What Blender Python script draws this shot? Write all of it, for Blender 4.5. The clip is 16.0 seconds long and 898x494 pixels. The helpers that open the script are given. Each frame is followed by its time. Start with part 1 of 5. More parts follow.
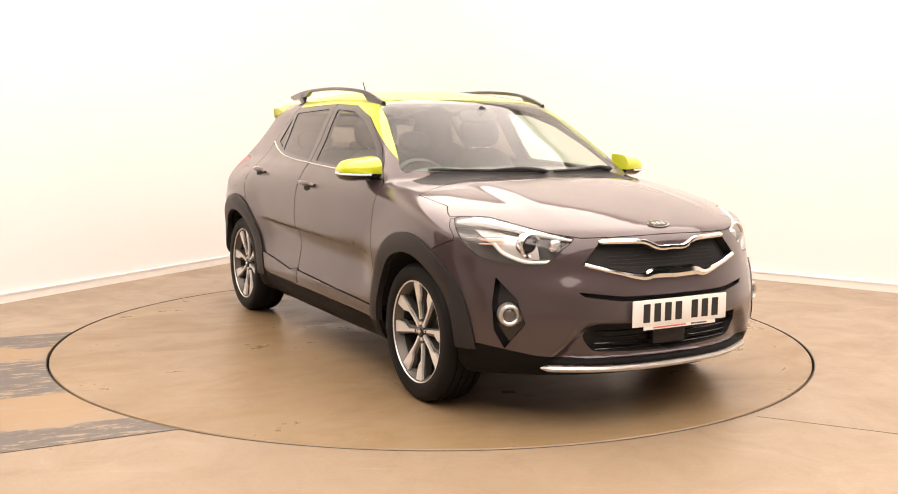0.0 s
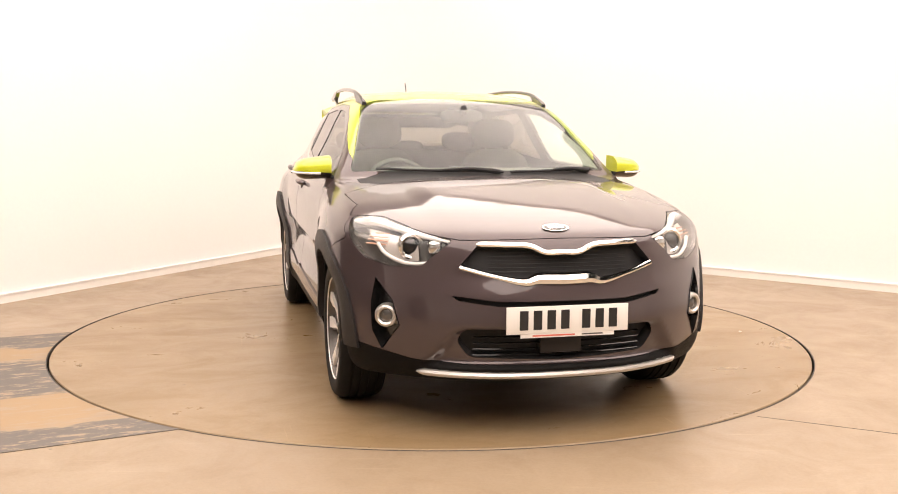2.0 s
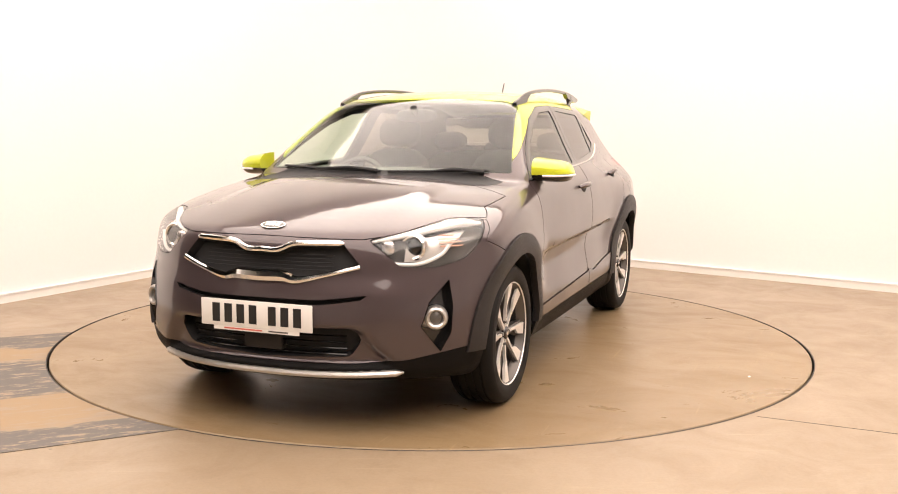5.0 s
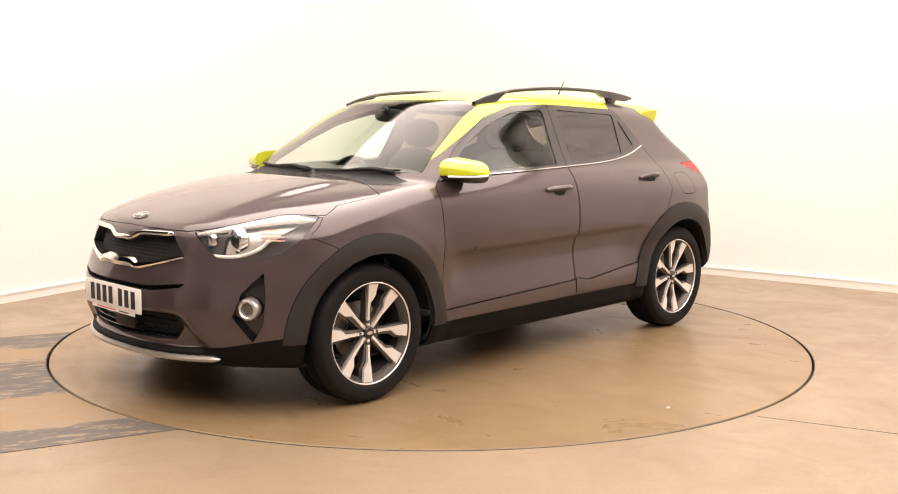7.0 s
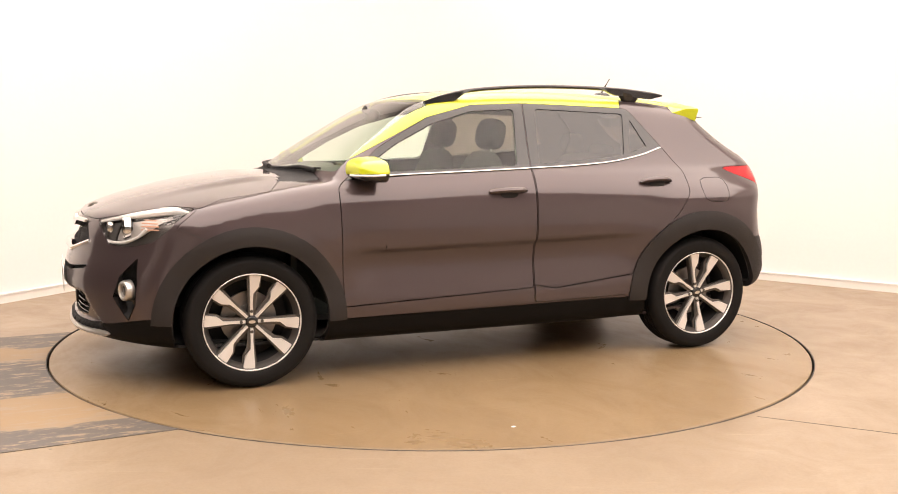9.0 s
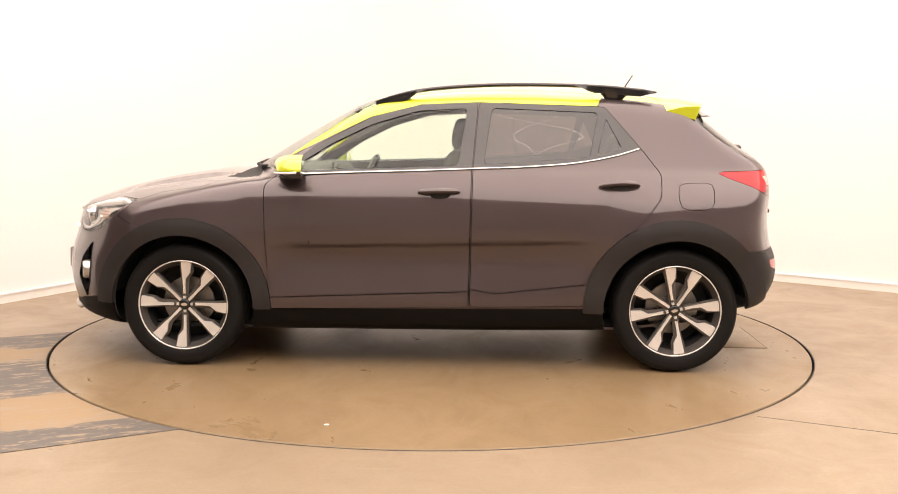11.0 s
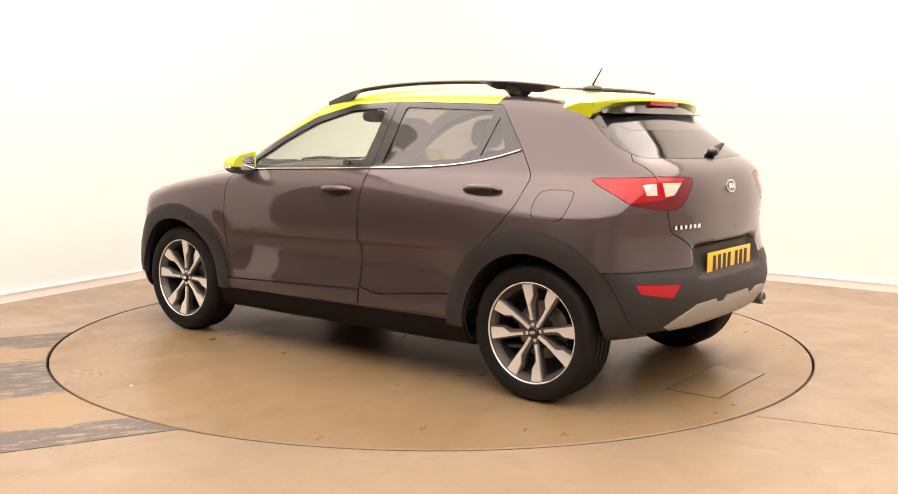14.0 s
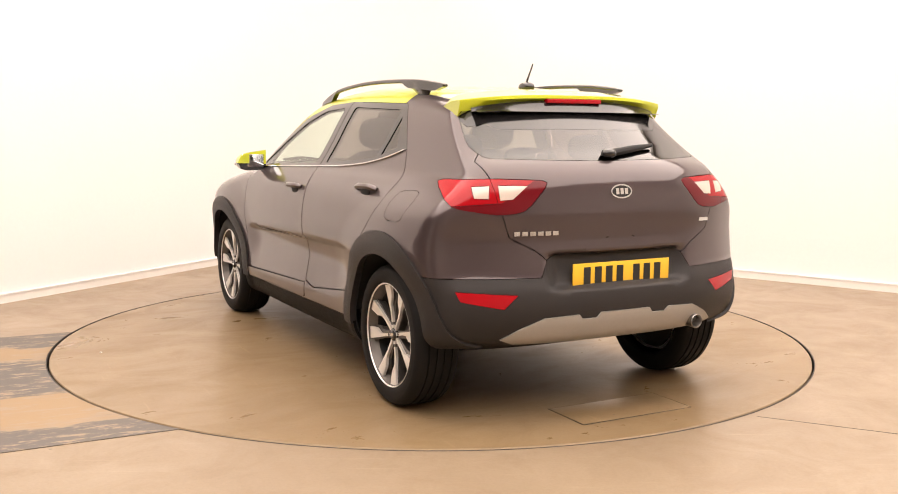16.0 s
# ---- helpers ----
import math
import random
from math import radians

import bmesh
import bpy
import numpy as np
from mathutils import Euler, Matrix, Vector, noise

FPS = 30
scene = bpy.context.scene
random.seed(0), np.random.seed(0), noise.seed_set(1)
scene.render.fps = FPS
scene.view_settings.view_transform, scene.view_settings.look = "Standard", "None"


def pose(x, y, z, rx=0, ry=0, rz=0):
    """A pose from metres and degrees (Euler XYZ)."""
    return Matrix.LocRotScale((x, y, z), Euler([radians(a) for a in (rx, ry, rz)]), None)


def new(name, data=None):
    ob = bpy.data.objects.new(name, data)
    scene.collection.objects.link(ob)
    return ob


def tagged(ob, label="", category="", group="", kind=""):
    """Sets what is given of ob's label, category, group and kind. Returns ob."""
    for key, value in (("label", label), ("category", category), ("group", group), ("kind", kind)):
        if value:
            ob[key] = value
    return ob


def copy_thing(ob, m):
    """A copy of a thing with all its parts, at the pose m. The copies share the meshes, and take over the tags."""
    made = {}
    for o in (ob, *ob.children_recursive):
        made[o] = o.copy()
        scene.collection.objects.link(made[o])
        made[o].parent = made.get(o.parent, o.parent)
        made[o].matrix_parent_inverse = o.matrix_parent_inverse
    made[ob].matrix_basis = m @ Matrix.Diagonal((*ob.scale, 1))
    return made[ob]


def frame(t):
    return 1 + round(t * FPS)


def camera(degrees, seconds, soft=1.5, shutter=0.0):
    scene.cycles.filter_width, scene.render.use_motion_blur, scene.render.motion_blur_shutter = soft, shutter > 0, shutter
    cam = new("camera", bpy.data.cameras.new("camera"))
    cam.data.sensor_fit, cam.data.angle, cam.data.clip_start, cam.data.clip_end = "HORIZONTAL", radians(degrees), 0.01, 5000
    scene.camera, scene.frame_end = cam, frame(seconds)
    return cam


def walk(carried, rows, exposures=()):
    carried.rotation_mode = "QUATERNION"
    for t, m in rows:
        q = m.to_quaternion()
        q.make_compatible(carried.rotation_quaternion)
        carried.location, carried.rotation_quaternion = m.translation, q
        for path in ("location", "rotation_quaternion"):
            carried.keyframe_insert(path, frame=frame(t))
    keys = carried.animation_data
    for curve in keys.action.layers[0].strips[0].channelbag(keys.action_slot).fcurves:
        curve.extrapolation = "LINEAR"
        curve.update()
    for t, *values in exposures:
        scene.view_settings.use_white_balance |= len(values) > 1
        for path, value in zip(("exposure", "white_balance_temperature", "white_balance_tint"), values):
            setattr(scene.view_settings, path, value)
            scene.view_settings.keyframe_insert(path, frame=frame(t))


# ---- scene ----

from mathutils.bvhtree import BVHTree

# ---------------------------------------------------------------- camera
cam = camera(49.12, 16.0, soft=1.0)
EYE = (0.094, -5.901, 1.257)
CAM_POSE = pose(EYE[0], EYE[1], EYE[2], 90 - 6.976, 0, 0) @ pose(0, 0, 0, 0, 0, 0.425)
walk(cam, [(0.0, CAM_POSE), (16.0, CAM_POSE)], exposures=[(0.0, 0.0), (16.0, 0.0)])

# turning of the table, degrees about its axis
TURN = [
    (0.0, -60.69), (0.5, -62.16), (1.0, -65.32), (1.5, -69.85), (2.0, -75.80), (2.5, -81.62), (3.0, -87.60),
    (3.5, -93.40), (4.0, -99.42), (4.5, -105.22), (7.0, -134.60), (7.5, -140.40), (8.0, -146.30), (8.5,
    -152.10), (9.0, -158.10), (11.5, -187.90), (12.0, -193.95), (12.5, -199.90), (13.0, -206.00), (13.5,
    -211.90), (14.0, -217.90), (14.5, -223.80), (15.0, -229.80), (15.5, -235.70), (16.0, -241.75)]
TABLE_R = 2.178
CAR_OFF = (-0.013, 0.060)
HATCH = (-1.81, -0.017, 0)

# ---------------------------------------------------------------- world and light
world = bpy.data.worlds.new("world")
scene.world = world
world.use_nodes = True
world.node_tree.nodes["Background"].inputs["Color"].default_value = (0.9, 0.85, 0.78, 1)
world.node_tree.nodes["Background"].inputs["Strength"].default_value = 0.3
CEILING = 4.2
LAMP_POWER = 580
LAMP_COLOUR = (1.0, 0.888, 0.825)
LAMP_AT, LAMP_SIZE, LAMP_TURN = (0.85, -2.72), (9.9, 9.9), -36.4
d = bpy.data.lights.new("ceiling_lamp", "AREA")
d.shape, d.size, d.size_y, d.energy, d.color = "RECTANGLE", LAMP_SIZE[0], LAMP_SIZE[1], LAMP_POWER, LAMP_COLOUR
new("ceiling_lamp", d).matrix_world = pose(LAMP_AT[0], LAMP_AT[1], CEILING - 0.12, 0, 0, LAMP_TURN)


# ---------------------------------------------------------------- materials
def mat(name, colour, rough=0.5, metal=0.0, coat=0.0, grain=0.0, scale=60.0, bump=0.0, stain=0.0, stain_scale=2.0, emit=0.0, spec=0.5):
    """A principled surface whose colour varies by fine grain and by broad stains."""
    m = bpy.data.materials.new(name)
    m.use_nodes = True
    nt = m.node_tree
    b = nt.nodes["Principled BSDF"]
    b.inputs["Base Color"].default_value = (*colour, 1)
    b.inputs["Roughness"].default_value = rough
    b.inputs["Metallic"].default_value = metal
    b.inputs["Coat Weight"].default_value = coat
    b.inputs["Coat Roughness"].default_value = 0.025
    b.inputs["Coat IOR"].default_value = 1.5
    b.inputs["Specular IOR Level"].default_value = spec
    if emit:
        b.inputs["Emission Color"].default_value = (*colour, 1)
        b.inputs["Emission Strength"].default_value = emit
    if grain or stain or bump:
        co = nt.nodes.new("ShaderNodeTexCoord")
        n1 = nt.nodes.new("ShaderNodeTexNoise")
        n1.inputs["Scale"].default_value, n1.inputs["Detail"].default_value = scale, 4
        n2 = nt.nodes.new("ShaderNodeTexNoise")
        n2.inputs["Scale"].default_value, n2.inputs["Detail"].default_value = stain_scale, 5
        for n in (n1, n2):
            nt.links.new(co.outputs["Object"], n.inputs["Vector"])
        a = nt.nodes.new("ShaderNodeMath")
        a.operation = "MULTIPLY_ADD"
        nt.links.new(n1.outputs["Fac"], a.inputs[0])
        a.inputs[1].default_value, a.inputs[2].default_value = 2 * grain, 1 - grain
        s = nt.nodes.new("ShaderNodeMath")
        s.operation = "MULTIPLY_ADD"
        nt.links.new(n2.outputs["Fac"], s.inputs[0])
        s.inputs[1].default_value, s.inputs[2].default_value = 2 * stain, 1 - stain
        k = nt.nodes.new("ShaderNodeMath")
        k.operation = "MULTIPLY"
        nt.links.new(a.outputs[0], k.inputs[0])
        nt.links.new(s.outputs[0], k.inputs[1])
        v = nt.nodes.new("ShaderNodeVectorMath")
        v.operation = "SCALE"
        v.inputs[0].default_value = colour
        nt.links.new(k.outputs[0], v.inputs["Scale"])
        nt.links.new(v.outputs[0], b.inputs["Base Color"])
        r = nt.nodes.new("ShaderNodeMath")
        r.operation = "MULTIPLY_ADD"
        nt.links.new(n2.outputs["Fac"], r.inputs[0])
        r.inputs[1].default_value, r.inputs[2].default_value = rough * 0.5, rough * 0.75
        nt.links.new(r.outputs[0], b.inputs["Roughness"])
        if bump:
            bp = nt.nodes.new("ShaderNodeBump")
            bp.inputs["Strength"].default_value, bp.inputs["Distance"].default_value = bump, 0.004
            nt.links.new(n1.outputs["Fac"], bp.inputs["Height"])
            nt.links.new(bp.outputs[0], b.inputs["Normal"])
    return m


def glass(name, tint, base=0.06, gloss=0.0):
    """Thin glass: a tinted clear pane with Fresnel gloss."""
    m = bpy.data.materials.new(name)
    m.use_nodes = True
    nt = m.node_tree
    nt.nodes.remove(nt.nodes["Principled BSDF"])
    t = nt.nodes.new("ShaderNodeBsdfTransparent")
    t.inputs["Color"].default_value = (*tint, 1)
    g = nt.nodes.new("ShaderNodeBsdfGlossy")
    g.inputs["Roughness"].default_value = 0.01 + gloss
    lw = nt.nodes.new("ShaderNodeLayerWeight")
    lw.inputs["Blend"].default_value = 0.5
    pw = nt.nodes.new("ShaderNodeMath")
    pw.operation = "POWER"
    nt.links.new(lw.outputs["Facing"], pw.inputs[0])
    pw.inputs[1].default_value = 3.6
    fr = nt.nodes.new("ShaderNodeMath")
    fr.operation = "MULTIPLY_ADD"
    nt.links.new(pw.outputs[0], fr.inputs[0])
    fr.inputs[1].default_value, fr.inputs[2].default_value = 0.9, base
    mx = nt.nodes.new("ShaderNodeMixShader")
    nt.links.new(fr.outputs[0], mx.inputs[0])
    nt.links.new(t.outputs[0], mx.inputs[1])
    nt.links.new(g.outputs[0], mx.inputs[2])
    nt.links.new(mx.outputs[0], nt.nodes["Material Output"].inputs["Surface"])
    return m


def ramp_floor(name, light, dark, rust, rough, streak):
    """Painted concrete: broad clouds, blotches of wear, scuffs drawn out along one way, specks and a worn gloss."""
    m = bpy.data.materials.new(name)
    m.use_nodes = True
    nt = m.node_tree
    b = nt.nodes["Principled BSDF"]
    co = nt.nodes.new("ShaderNodeTexCoord")
    mp = nt.nodes.new("ShaderNodeMapping")
    mp.inputs["Scale"].default_value = streak
    nt.links.new(co.outputs["Object"], mp.inputs["Vector"])

    def noise(scale, detail, source, rough_=0.5, twist=0.0):
        n = nt.nodes.new("ShaderNodeTexNoise")
        n.inputs["Scale"].default_value, n.inputs["Detail"].default_value = scale, detail
        n.inputs["Roughness"].default_value, n.inputs["Distortion"].default_value = rough_, twist
        nt.links.new(source, n.inputs["Vector"])
        return n.outputs["Fac"]

    def ramp(source, lo, hi, a=0.0, z=1.0):
        r = nt.nodes.new("ShaderNodeMapRange")
        r.inputs["From Min"].default_value, r.inputs["From Max"].default_value = lo, hi
        r.inputs["To Min"].default_value, r.inputs["To Max"].default_value = a, z
        nt.links.new(source, r.inputs["Value"])
        return r.outputs["Result"]

    def blend(fac, a, z):
        x = nt.nodes.new("ShaderNodeMixRGB")
        nt.links.new(fac, x.inputs[0])
        for k, v in ((1, a), (2, z)):
            if isinstance(v, tuple):
                x.inputs[k].default_value = (*v, 1)
            else:
                nt.links.new(v, x.inputs[k])
        return x.outputs[0]

    clouds = noise(0.9, 6, co.outputs["Object"], 0.6)
    blotch = noise(2.6, 9, mp.outputs[0], 0.68, 0.6)
    grit = noise(70, 4, co.outputs["Object"], 0.7)
    colour = blend(ramp(clouds, 0.36, 0.66), dark, light)
    colour = blend(ramp(blotch, 0.50, 0.72, 0.0, 0.45), colour, rust)
    colour = blend(ramp(grit, 0.40, 0.78, 0.0, 0.30), colour, tuple(0.55 * v for v in dark))
    # sparse dark specks
    v = nt.nodes.new("ShaderNodeTexVoronoi")
    v.inputs["Scale"].default_value = 3.2
    nt.links.new(co.outputs["Object"], v.inputs["Vector"])
    colour = blend(ramp(v.outputs["Distance"], 0.030, 0.018, 0.0, 0.7), colour, (0.06, 0.045, 0.03))
    # fine straight scuffs
    sp = nt.nodes.new("ShaderNodeMapping")
    sp.inputs["Scale"].default_value, sp.inputs["Rotation"].default_value = (1.2, 26, 1), (0, 0, 0.5)
    nt.links.new(co.outputs["Object"], sp.inputs["Vector"])
    scuff = noise(2.0, 3, sp.outputs[0], 0.5, 0.3)
    colour = blend(ramp(scuff, 0.66, 0.74, 0.0, 0.35), colour, tuple(min(1, 1.35 * v) for v in light))
    nt.links.new(colour, b.inputs["Base Color"])
    nt.links.new(ramp(blotch, 0.3, 0.7, rough - 0.10, rough + 0.10), b.inputs["Roughness"])
    bp = nt.nodes.new("ShaderNodeBump")
    bp.inputs["Strength"].default_value, bp.inputs["Distance"].default_value = 0.06, 0.002
    nt.links.new(grit, bp.inputs["Height"])
    nt.links.new(bp.outputs[0], b.inputs["Normal"])
    return m


M_WALL = mat("wall_paint", (0.80, 0.775, 0.755), 0.7, grain=0.02, scale=40, bump=0.05, stain=0.02, stain_scale=0.8)
M_BASE = mat("baseboard_paint", (0.80, 0.77, 0.72), 0.4, grain=0.03, stain=0.04)
M_FLOOR = ramp_floor("floor_paint", (0.300, 0.229, 0.153), (0.258, 0.191, 0.123), (0.215, 0.151, 0.092), 0.38, (1, 1, 1))
M_TABLE = ramp_floor("table_paint", (0.270, 0.190, 0.104), (0.225, 0.153, 0.079), (0.170, 0.110, 0.050), 0.34, (1.3, 0.7, 1))
M_BLOCKER = mat("blocker_dark", (0.16, 0.14, 0.12), 0.8, grain=0.05, stain=0.1)
M_PIT = mat("pit_black", (0.02, 0.018, 0.015), 0.8)
M_STEEL = mat("edge_steel", (0.035, 0.030, 0.026), 0.6, 0.3, grain=0.1)
M_PAINT = mat("grey_metallic_paint", (0.076, 0.0560, 0.0565), 0.36, 0.45, coat=1.0, grain=0.06, scale=900, spec=0.12)
M_LIME = mat("lime_paint", (0.54, 0.585, 0.013), 0.35, 0.1, coat=1.0, grain=0.02, scale=900)
M_CLAD = mat("black_moulding", (0.025, 0.0215, 0.0205), 0.5, grain=0.1, scale=500, bump=0.2, spec=0.3)
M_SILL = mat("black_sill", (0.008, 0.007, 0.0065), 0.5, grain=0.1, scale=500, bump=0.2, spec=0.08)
M_GLOSSBLACK = mat("gloss_black", (0.012, 0.011, 0.011), 0.15, coat=0.5)
M_BLACK = mat("matt_black", (0.012, 0.011, 0.011), 0.7, grain=0.1)
M_LINING = mat("cabin_lining", (0.05, 0.048, 0.045), 0.9, grain=0.1)
M_HEADLINER = mat("headliner", (0.35, 0.33, 0.30), 0.9, grain=0.05)
M_CHROME = mat("chrome", (0.85, 0.84, 0.82), 0.08, 1.0)
M_SATIN = mat("satin_silver", (0.62, 0.59, 0.55), 0.35, 0.85, grain=0.03)
M_SILVERPLASTIC = mat("silver_plastic", (0.40, 0.38, 0.35), 0.45, 0.4, grain=0.04)
M_TYRE = mat("tyre_rubber", (0.010, 0.009, 0.0085), 0.6, grain=0.15, scale=120, bump=0.15, spec=0.16)
M_RIMDARK = mat("rim_dark", (0.12, 0.108, 0.098), 0.42, 0.6)
M_RIMBRIGHT = mat("rim_machined", (0.84, 0.81, 0.77), 0.40, 0.55, grain=0.03, scale=200)
M_DISC = mat("brake_disc", (0.30, 0.28, 0.26), 0.4, 0.9, grain=0.1)
M_RED = mat("red_lens", (0.36, 0.005, 0.010), 0.2, coat=0.3, spec=0.2)
M_REDDARK = mat("dark_red_lens", (0.13, 0.004, 0.008), 0.2, coat=0.3, spec=0.2)
M_CLEARLENS = mat("pale_lens", (0.62, 0.54, 0.47), 0.15, coat=1.0)
M_AMBER = mat("orange_marker", (0.75, 0.42, 0.28), 0.2, coat=1.0)
M_PLATEW = mat("white_plate", (0.80, 0.77, 0.72), 0.4)
M_PLATEY = mat("yellow_plate", (0.85, 0.50, 0.03), 0.4)
M_INK = mat("plate_ink", (0.015, 0.014, 0.013), 0.5)
M_PRINT = mat("red_print", (0.6, 0.14, 0.1), 0.5)
M_CLOTH = mat("seat_cloth", (0.055, 0.05, 0.048), 0.95, grain=0.2, scale=300, bump=0.3)
M_DASH = mat("dash_plastic", (0.07, 0.066, 0.062), 0.7, grain=0.1, scale=400, bump=0.15)
M_GLASS = glass("clear_glass", (0.86, 0.95, 0.87), 0.045)
M_PRIVACY = glass("privacy_glass", (0.25, 0.215, 0.19), 0.085)
M_LENS = glass("lamp_lens", (0.95, 0.95, 0.95), 0.05)
M_LAMPDARK = mat("lamp_housing", (0.14, 0.13, 0.12), 0.25, 0.5)
M_LAMPSILVER = mat("lamp_reflector", (0.66, 0.62, 0.58), 0.3, 0.5, grain=0.12, scale=160)
M_DRL = mat("white_lamp_strip", (0.85, 0.83, 0.80), 0.2, coat=1.0)
M_MIRROR = mat("mirror_glass", (0.8, 0.82, 0.82), 0.02, 1.0)
M_LIGHT = mat("light_panel", LAMP_COLOUR, 0.5, emit=1.9)
M_CEILING = mat("ceiling_paint", (0.78, 0.76, 0.72), 0.8, grain=0.02)


# ---------------------------------------------------------------- mesh helpers
def finish(name, bm, material, parent=None, label="", smooth=40.0):
    me = bpy.data.meshes.new(name)
    bm.to_mesh(me)
    bm.free()
    for m in material if isinstance(material, (list, tuple)) else [material]:
        me.materials.append(m)
    if smooth:
        me.polygons.foreach_set("use_smooth", [True] * len(me.polygons))
        me.set_sharp_from_angle(angle=radians(smooth))
    ob = new(name, me)
    ob.parent = parent
    if label:
        ob["label"] = label
    return ob


def part(name, bm, material, parent, label="", smooth=40.0):
    return finish(name, bm, material, parent, label, smooth)


def add_box(bm, lo, hi, bevel=0.0, m=None):
    r = bmesh.ops.create_cube(bm, size=1.0)
    vs = r["verts"]
    for v in vs:
        v.co = Vector([lo[i] + (v.co[i] + 0.5) * (hi[i] - lo[i]) for i in range(3)])
    if bevel:
        es = list({e for v in vs for e in v.link_edges})
        out = bmesh.ops.bevel(bm, geom=es, offset=bevel, segments=2, affect="EDGES", profile=0.5)
        vs = list({v for f in out["faces"] for v in f.verts} | {v for v in vs if v.is_valid})
    if m is not None:
        bmesh.ops.transform(bm, matrix=m, verts=vs)
    return vs


def box(lo, hi, bevel=0.0, m=None):
    bm = bmesh.new()
    add_box(bm, lo, hi, bevel, m)
    return bm


def add_tube(bm, pts, radius, sides=10, squash=1.0, close=False):
    """A round bar along points; radius may be a list."""
    pts = [Vector(p) for p in pts]
    n = len(pts)
    rings = []
    for i, p in enumerate(pts):
        a = pts[i - 1] if (i or close) else p
        b = pts[(i + 1) % n] if (i < n - 1 or close) else p
        t = (b - a).normalized()
        up = Vector((0, 0, 1)) if abs(t.z) < 0.9 else Vector((1, 0, 0))
        s = t.cross(up).normalized()
        u = s.cross(t)
        r = radius[i] if isinstance(radius, (list, tuple)) else radius
        rings.append([bm.verts.new(p + s * r * math.cos(k * math.tau / sides) + u * r * squash * math.sin(k * math.tau / sides)) for k in range(sides)])
    for i in range(n if close else n - 1):
        A, B = rings[i], rings[(i + 1) % n]
        for k in range(sides):
            bm.faces.new((A[k], A[(k + 1) % sides], B[(k + 1) % sides], B[k]))
    if not close:
        bm.faces.new(rings[0][::-1])
        bm.faces.new(rings[-1])
    bmesh.ops.recalc_face_normals(bm, faces=bm.faces)


def tube(pts, radius, sides=10, squash=1.0, close=False):
    bm = bmesh.new()
    add_tube(bm, pts, radius, sides, squash, close)
    return bm


def lathe(profile, steps=64, axis="y"):
    """Turn (radius, along) points about an axis."""
    bm = bmesh.new()
    rings = []
    for k in range(steps):
        a = k * math.tau / steps
        c, s = math.cos(a), math.sin(a)
        rings.append([bm.verts.new((r * c, t, r * s) if axis == "y" else (r * c, r * s, t) if axis == "z" else (t, r * c, r * s)) for r, t in profile])
    for k in range(steps):
        A, B = rings[k], rings[(k + 1) % steps]
        for i in range(len(profile) - 1):
            bm.faces.new((A[i], A[i + 1], B[i + 1], B[i]))
    bmesh.ops.remove_doubles(bm, verts=bm.verts, dist=1e-5)
    bmesh.ops.recalc_face_normals(bm, faces=bm.faces)
    return bm


def prism(poly, h, m=None):
    """A slab: a polygon in the xy plane, h thick upwards, under the matrix m."""
    bm = bmesh.new()
    lo = [bm.verts.new((x, y, 0)) for x, y in poly]
    hi = [bm.verts.new((x, y, h)) for x, y in poly]
    n = len(poly)
    bm.faces.new(lo[::-1])
    bm.faces.new(hi)
    for i in range(n):
        bm.faces.new((lo[i], lo[(i + 1) % n], hi[(i + 1) % n], hi[i]))
    bmesh.ops.recalc_face_normals(bm, faces=bm.faces)
    if m is not None:
        bmesh.ops.transform(bm, matrix=m, verts=bm.verts)
    return bm


def blob(rx, ry, rz, m=None, power=2.0, u=24, v=12):
    """A rounded block (superellipsoid)."""
    bm = bmesh.new()
    bmesh.ops.create_uvsphere(bm, u_segments=u, v_segments=v, radius=1.0)
    for w in bm.verts:
        c = w.co
        s = (abs(c.x) ** power + abs(c.y) ** power + abs(c.z) ** power) ** (1 / power)
        w.co = Vector((c.x * rx, c.y * ry, c.z * rz)) / s
    if m is not None:
        bmesh.ops.transform(bm, matrix=m, verts=bm.verts)
    return bm


# ---------------------------------------------------------------- the room
CORNER = Vector((-0.914, 4.97, 0))
LDIR = Vector((-1.17, -2.22, 0)).normalized()
RDIR = Vector((1.94, -1.43, 0)).normalized()
L_LEN, R_LEN, COVE = 15.0, 13.0, 1.6


def wall_line(inset=0.0):
    """The two walls in plan, with the rounded corner between them."""
    t = COVE
    a, b = CORNER + LDIR * t, CORNER + RDIR * t
    pts = [CORNER + LDIR * BAY]
    for k in range(17):
        s = k / 16
        pts.append(a * (1 - s) ** 2 + CORNER * 2 * s * (1 - s) + b * s * s)
    pts.append(CORNER + RDIR * R_LEN)
    out = []
    for i, p in enumerate(pts):
        d = (pts[min(i + 1, len(pts) - 1)] - pts[max(i - 1, 0)]).normalized()
        n = Vector((d.y, -d.x, 0))
        out.append(p + n * inset)
    return out


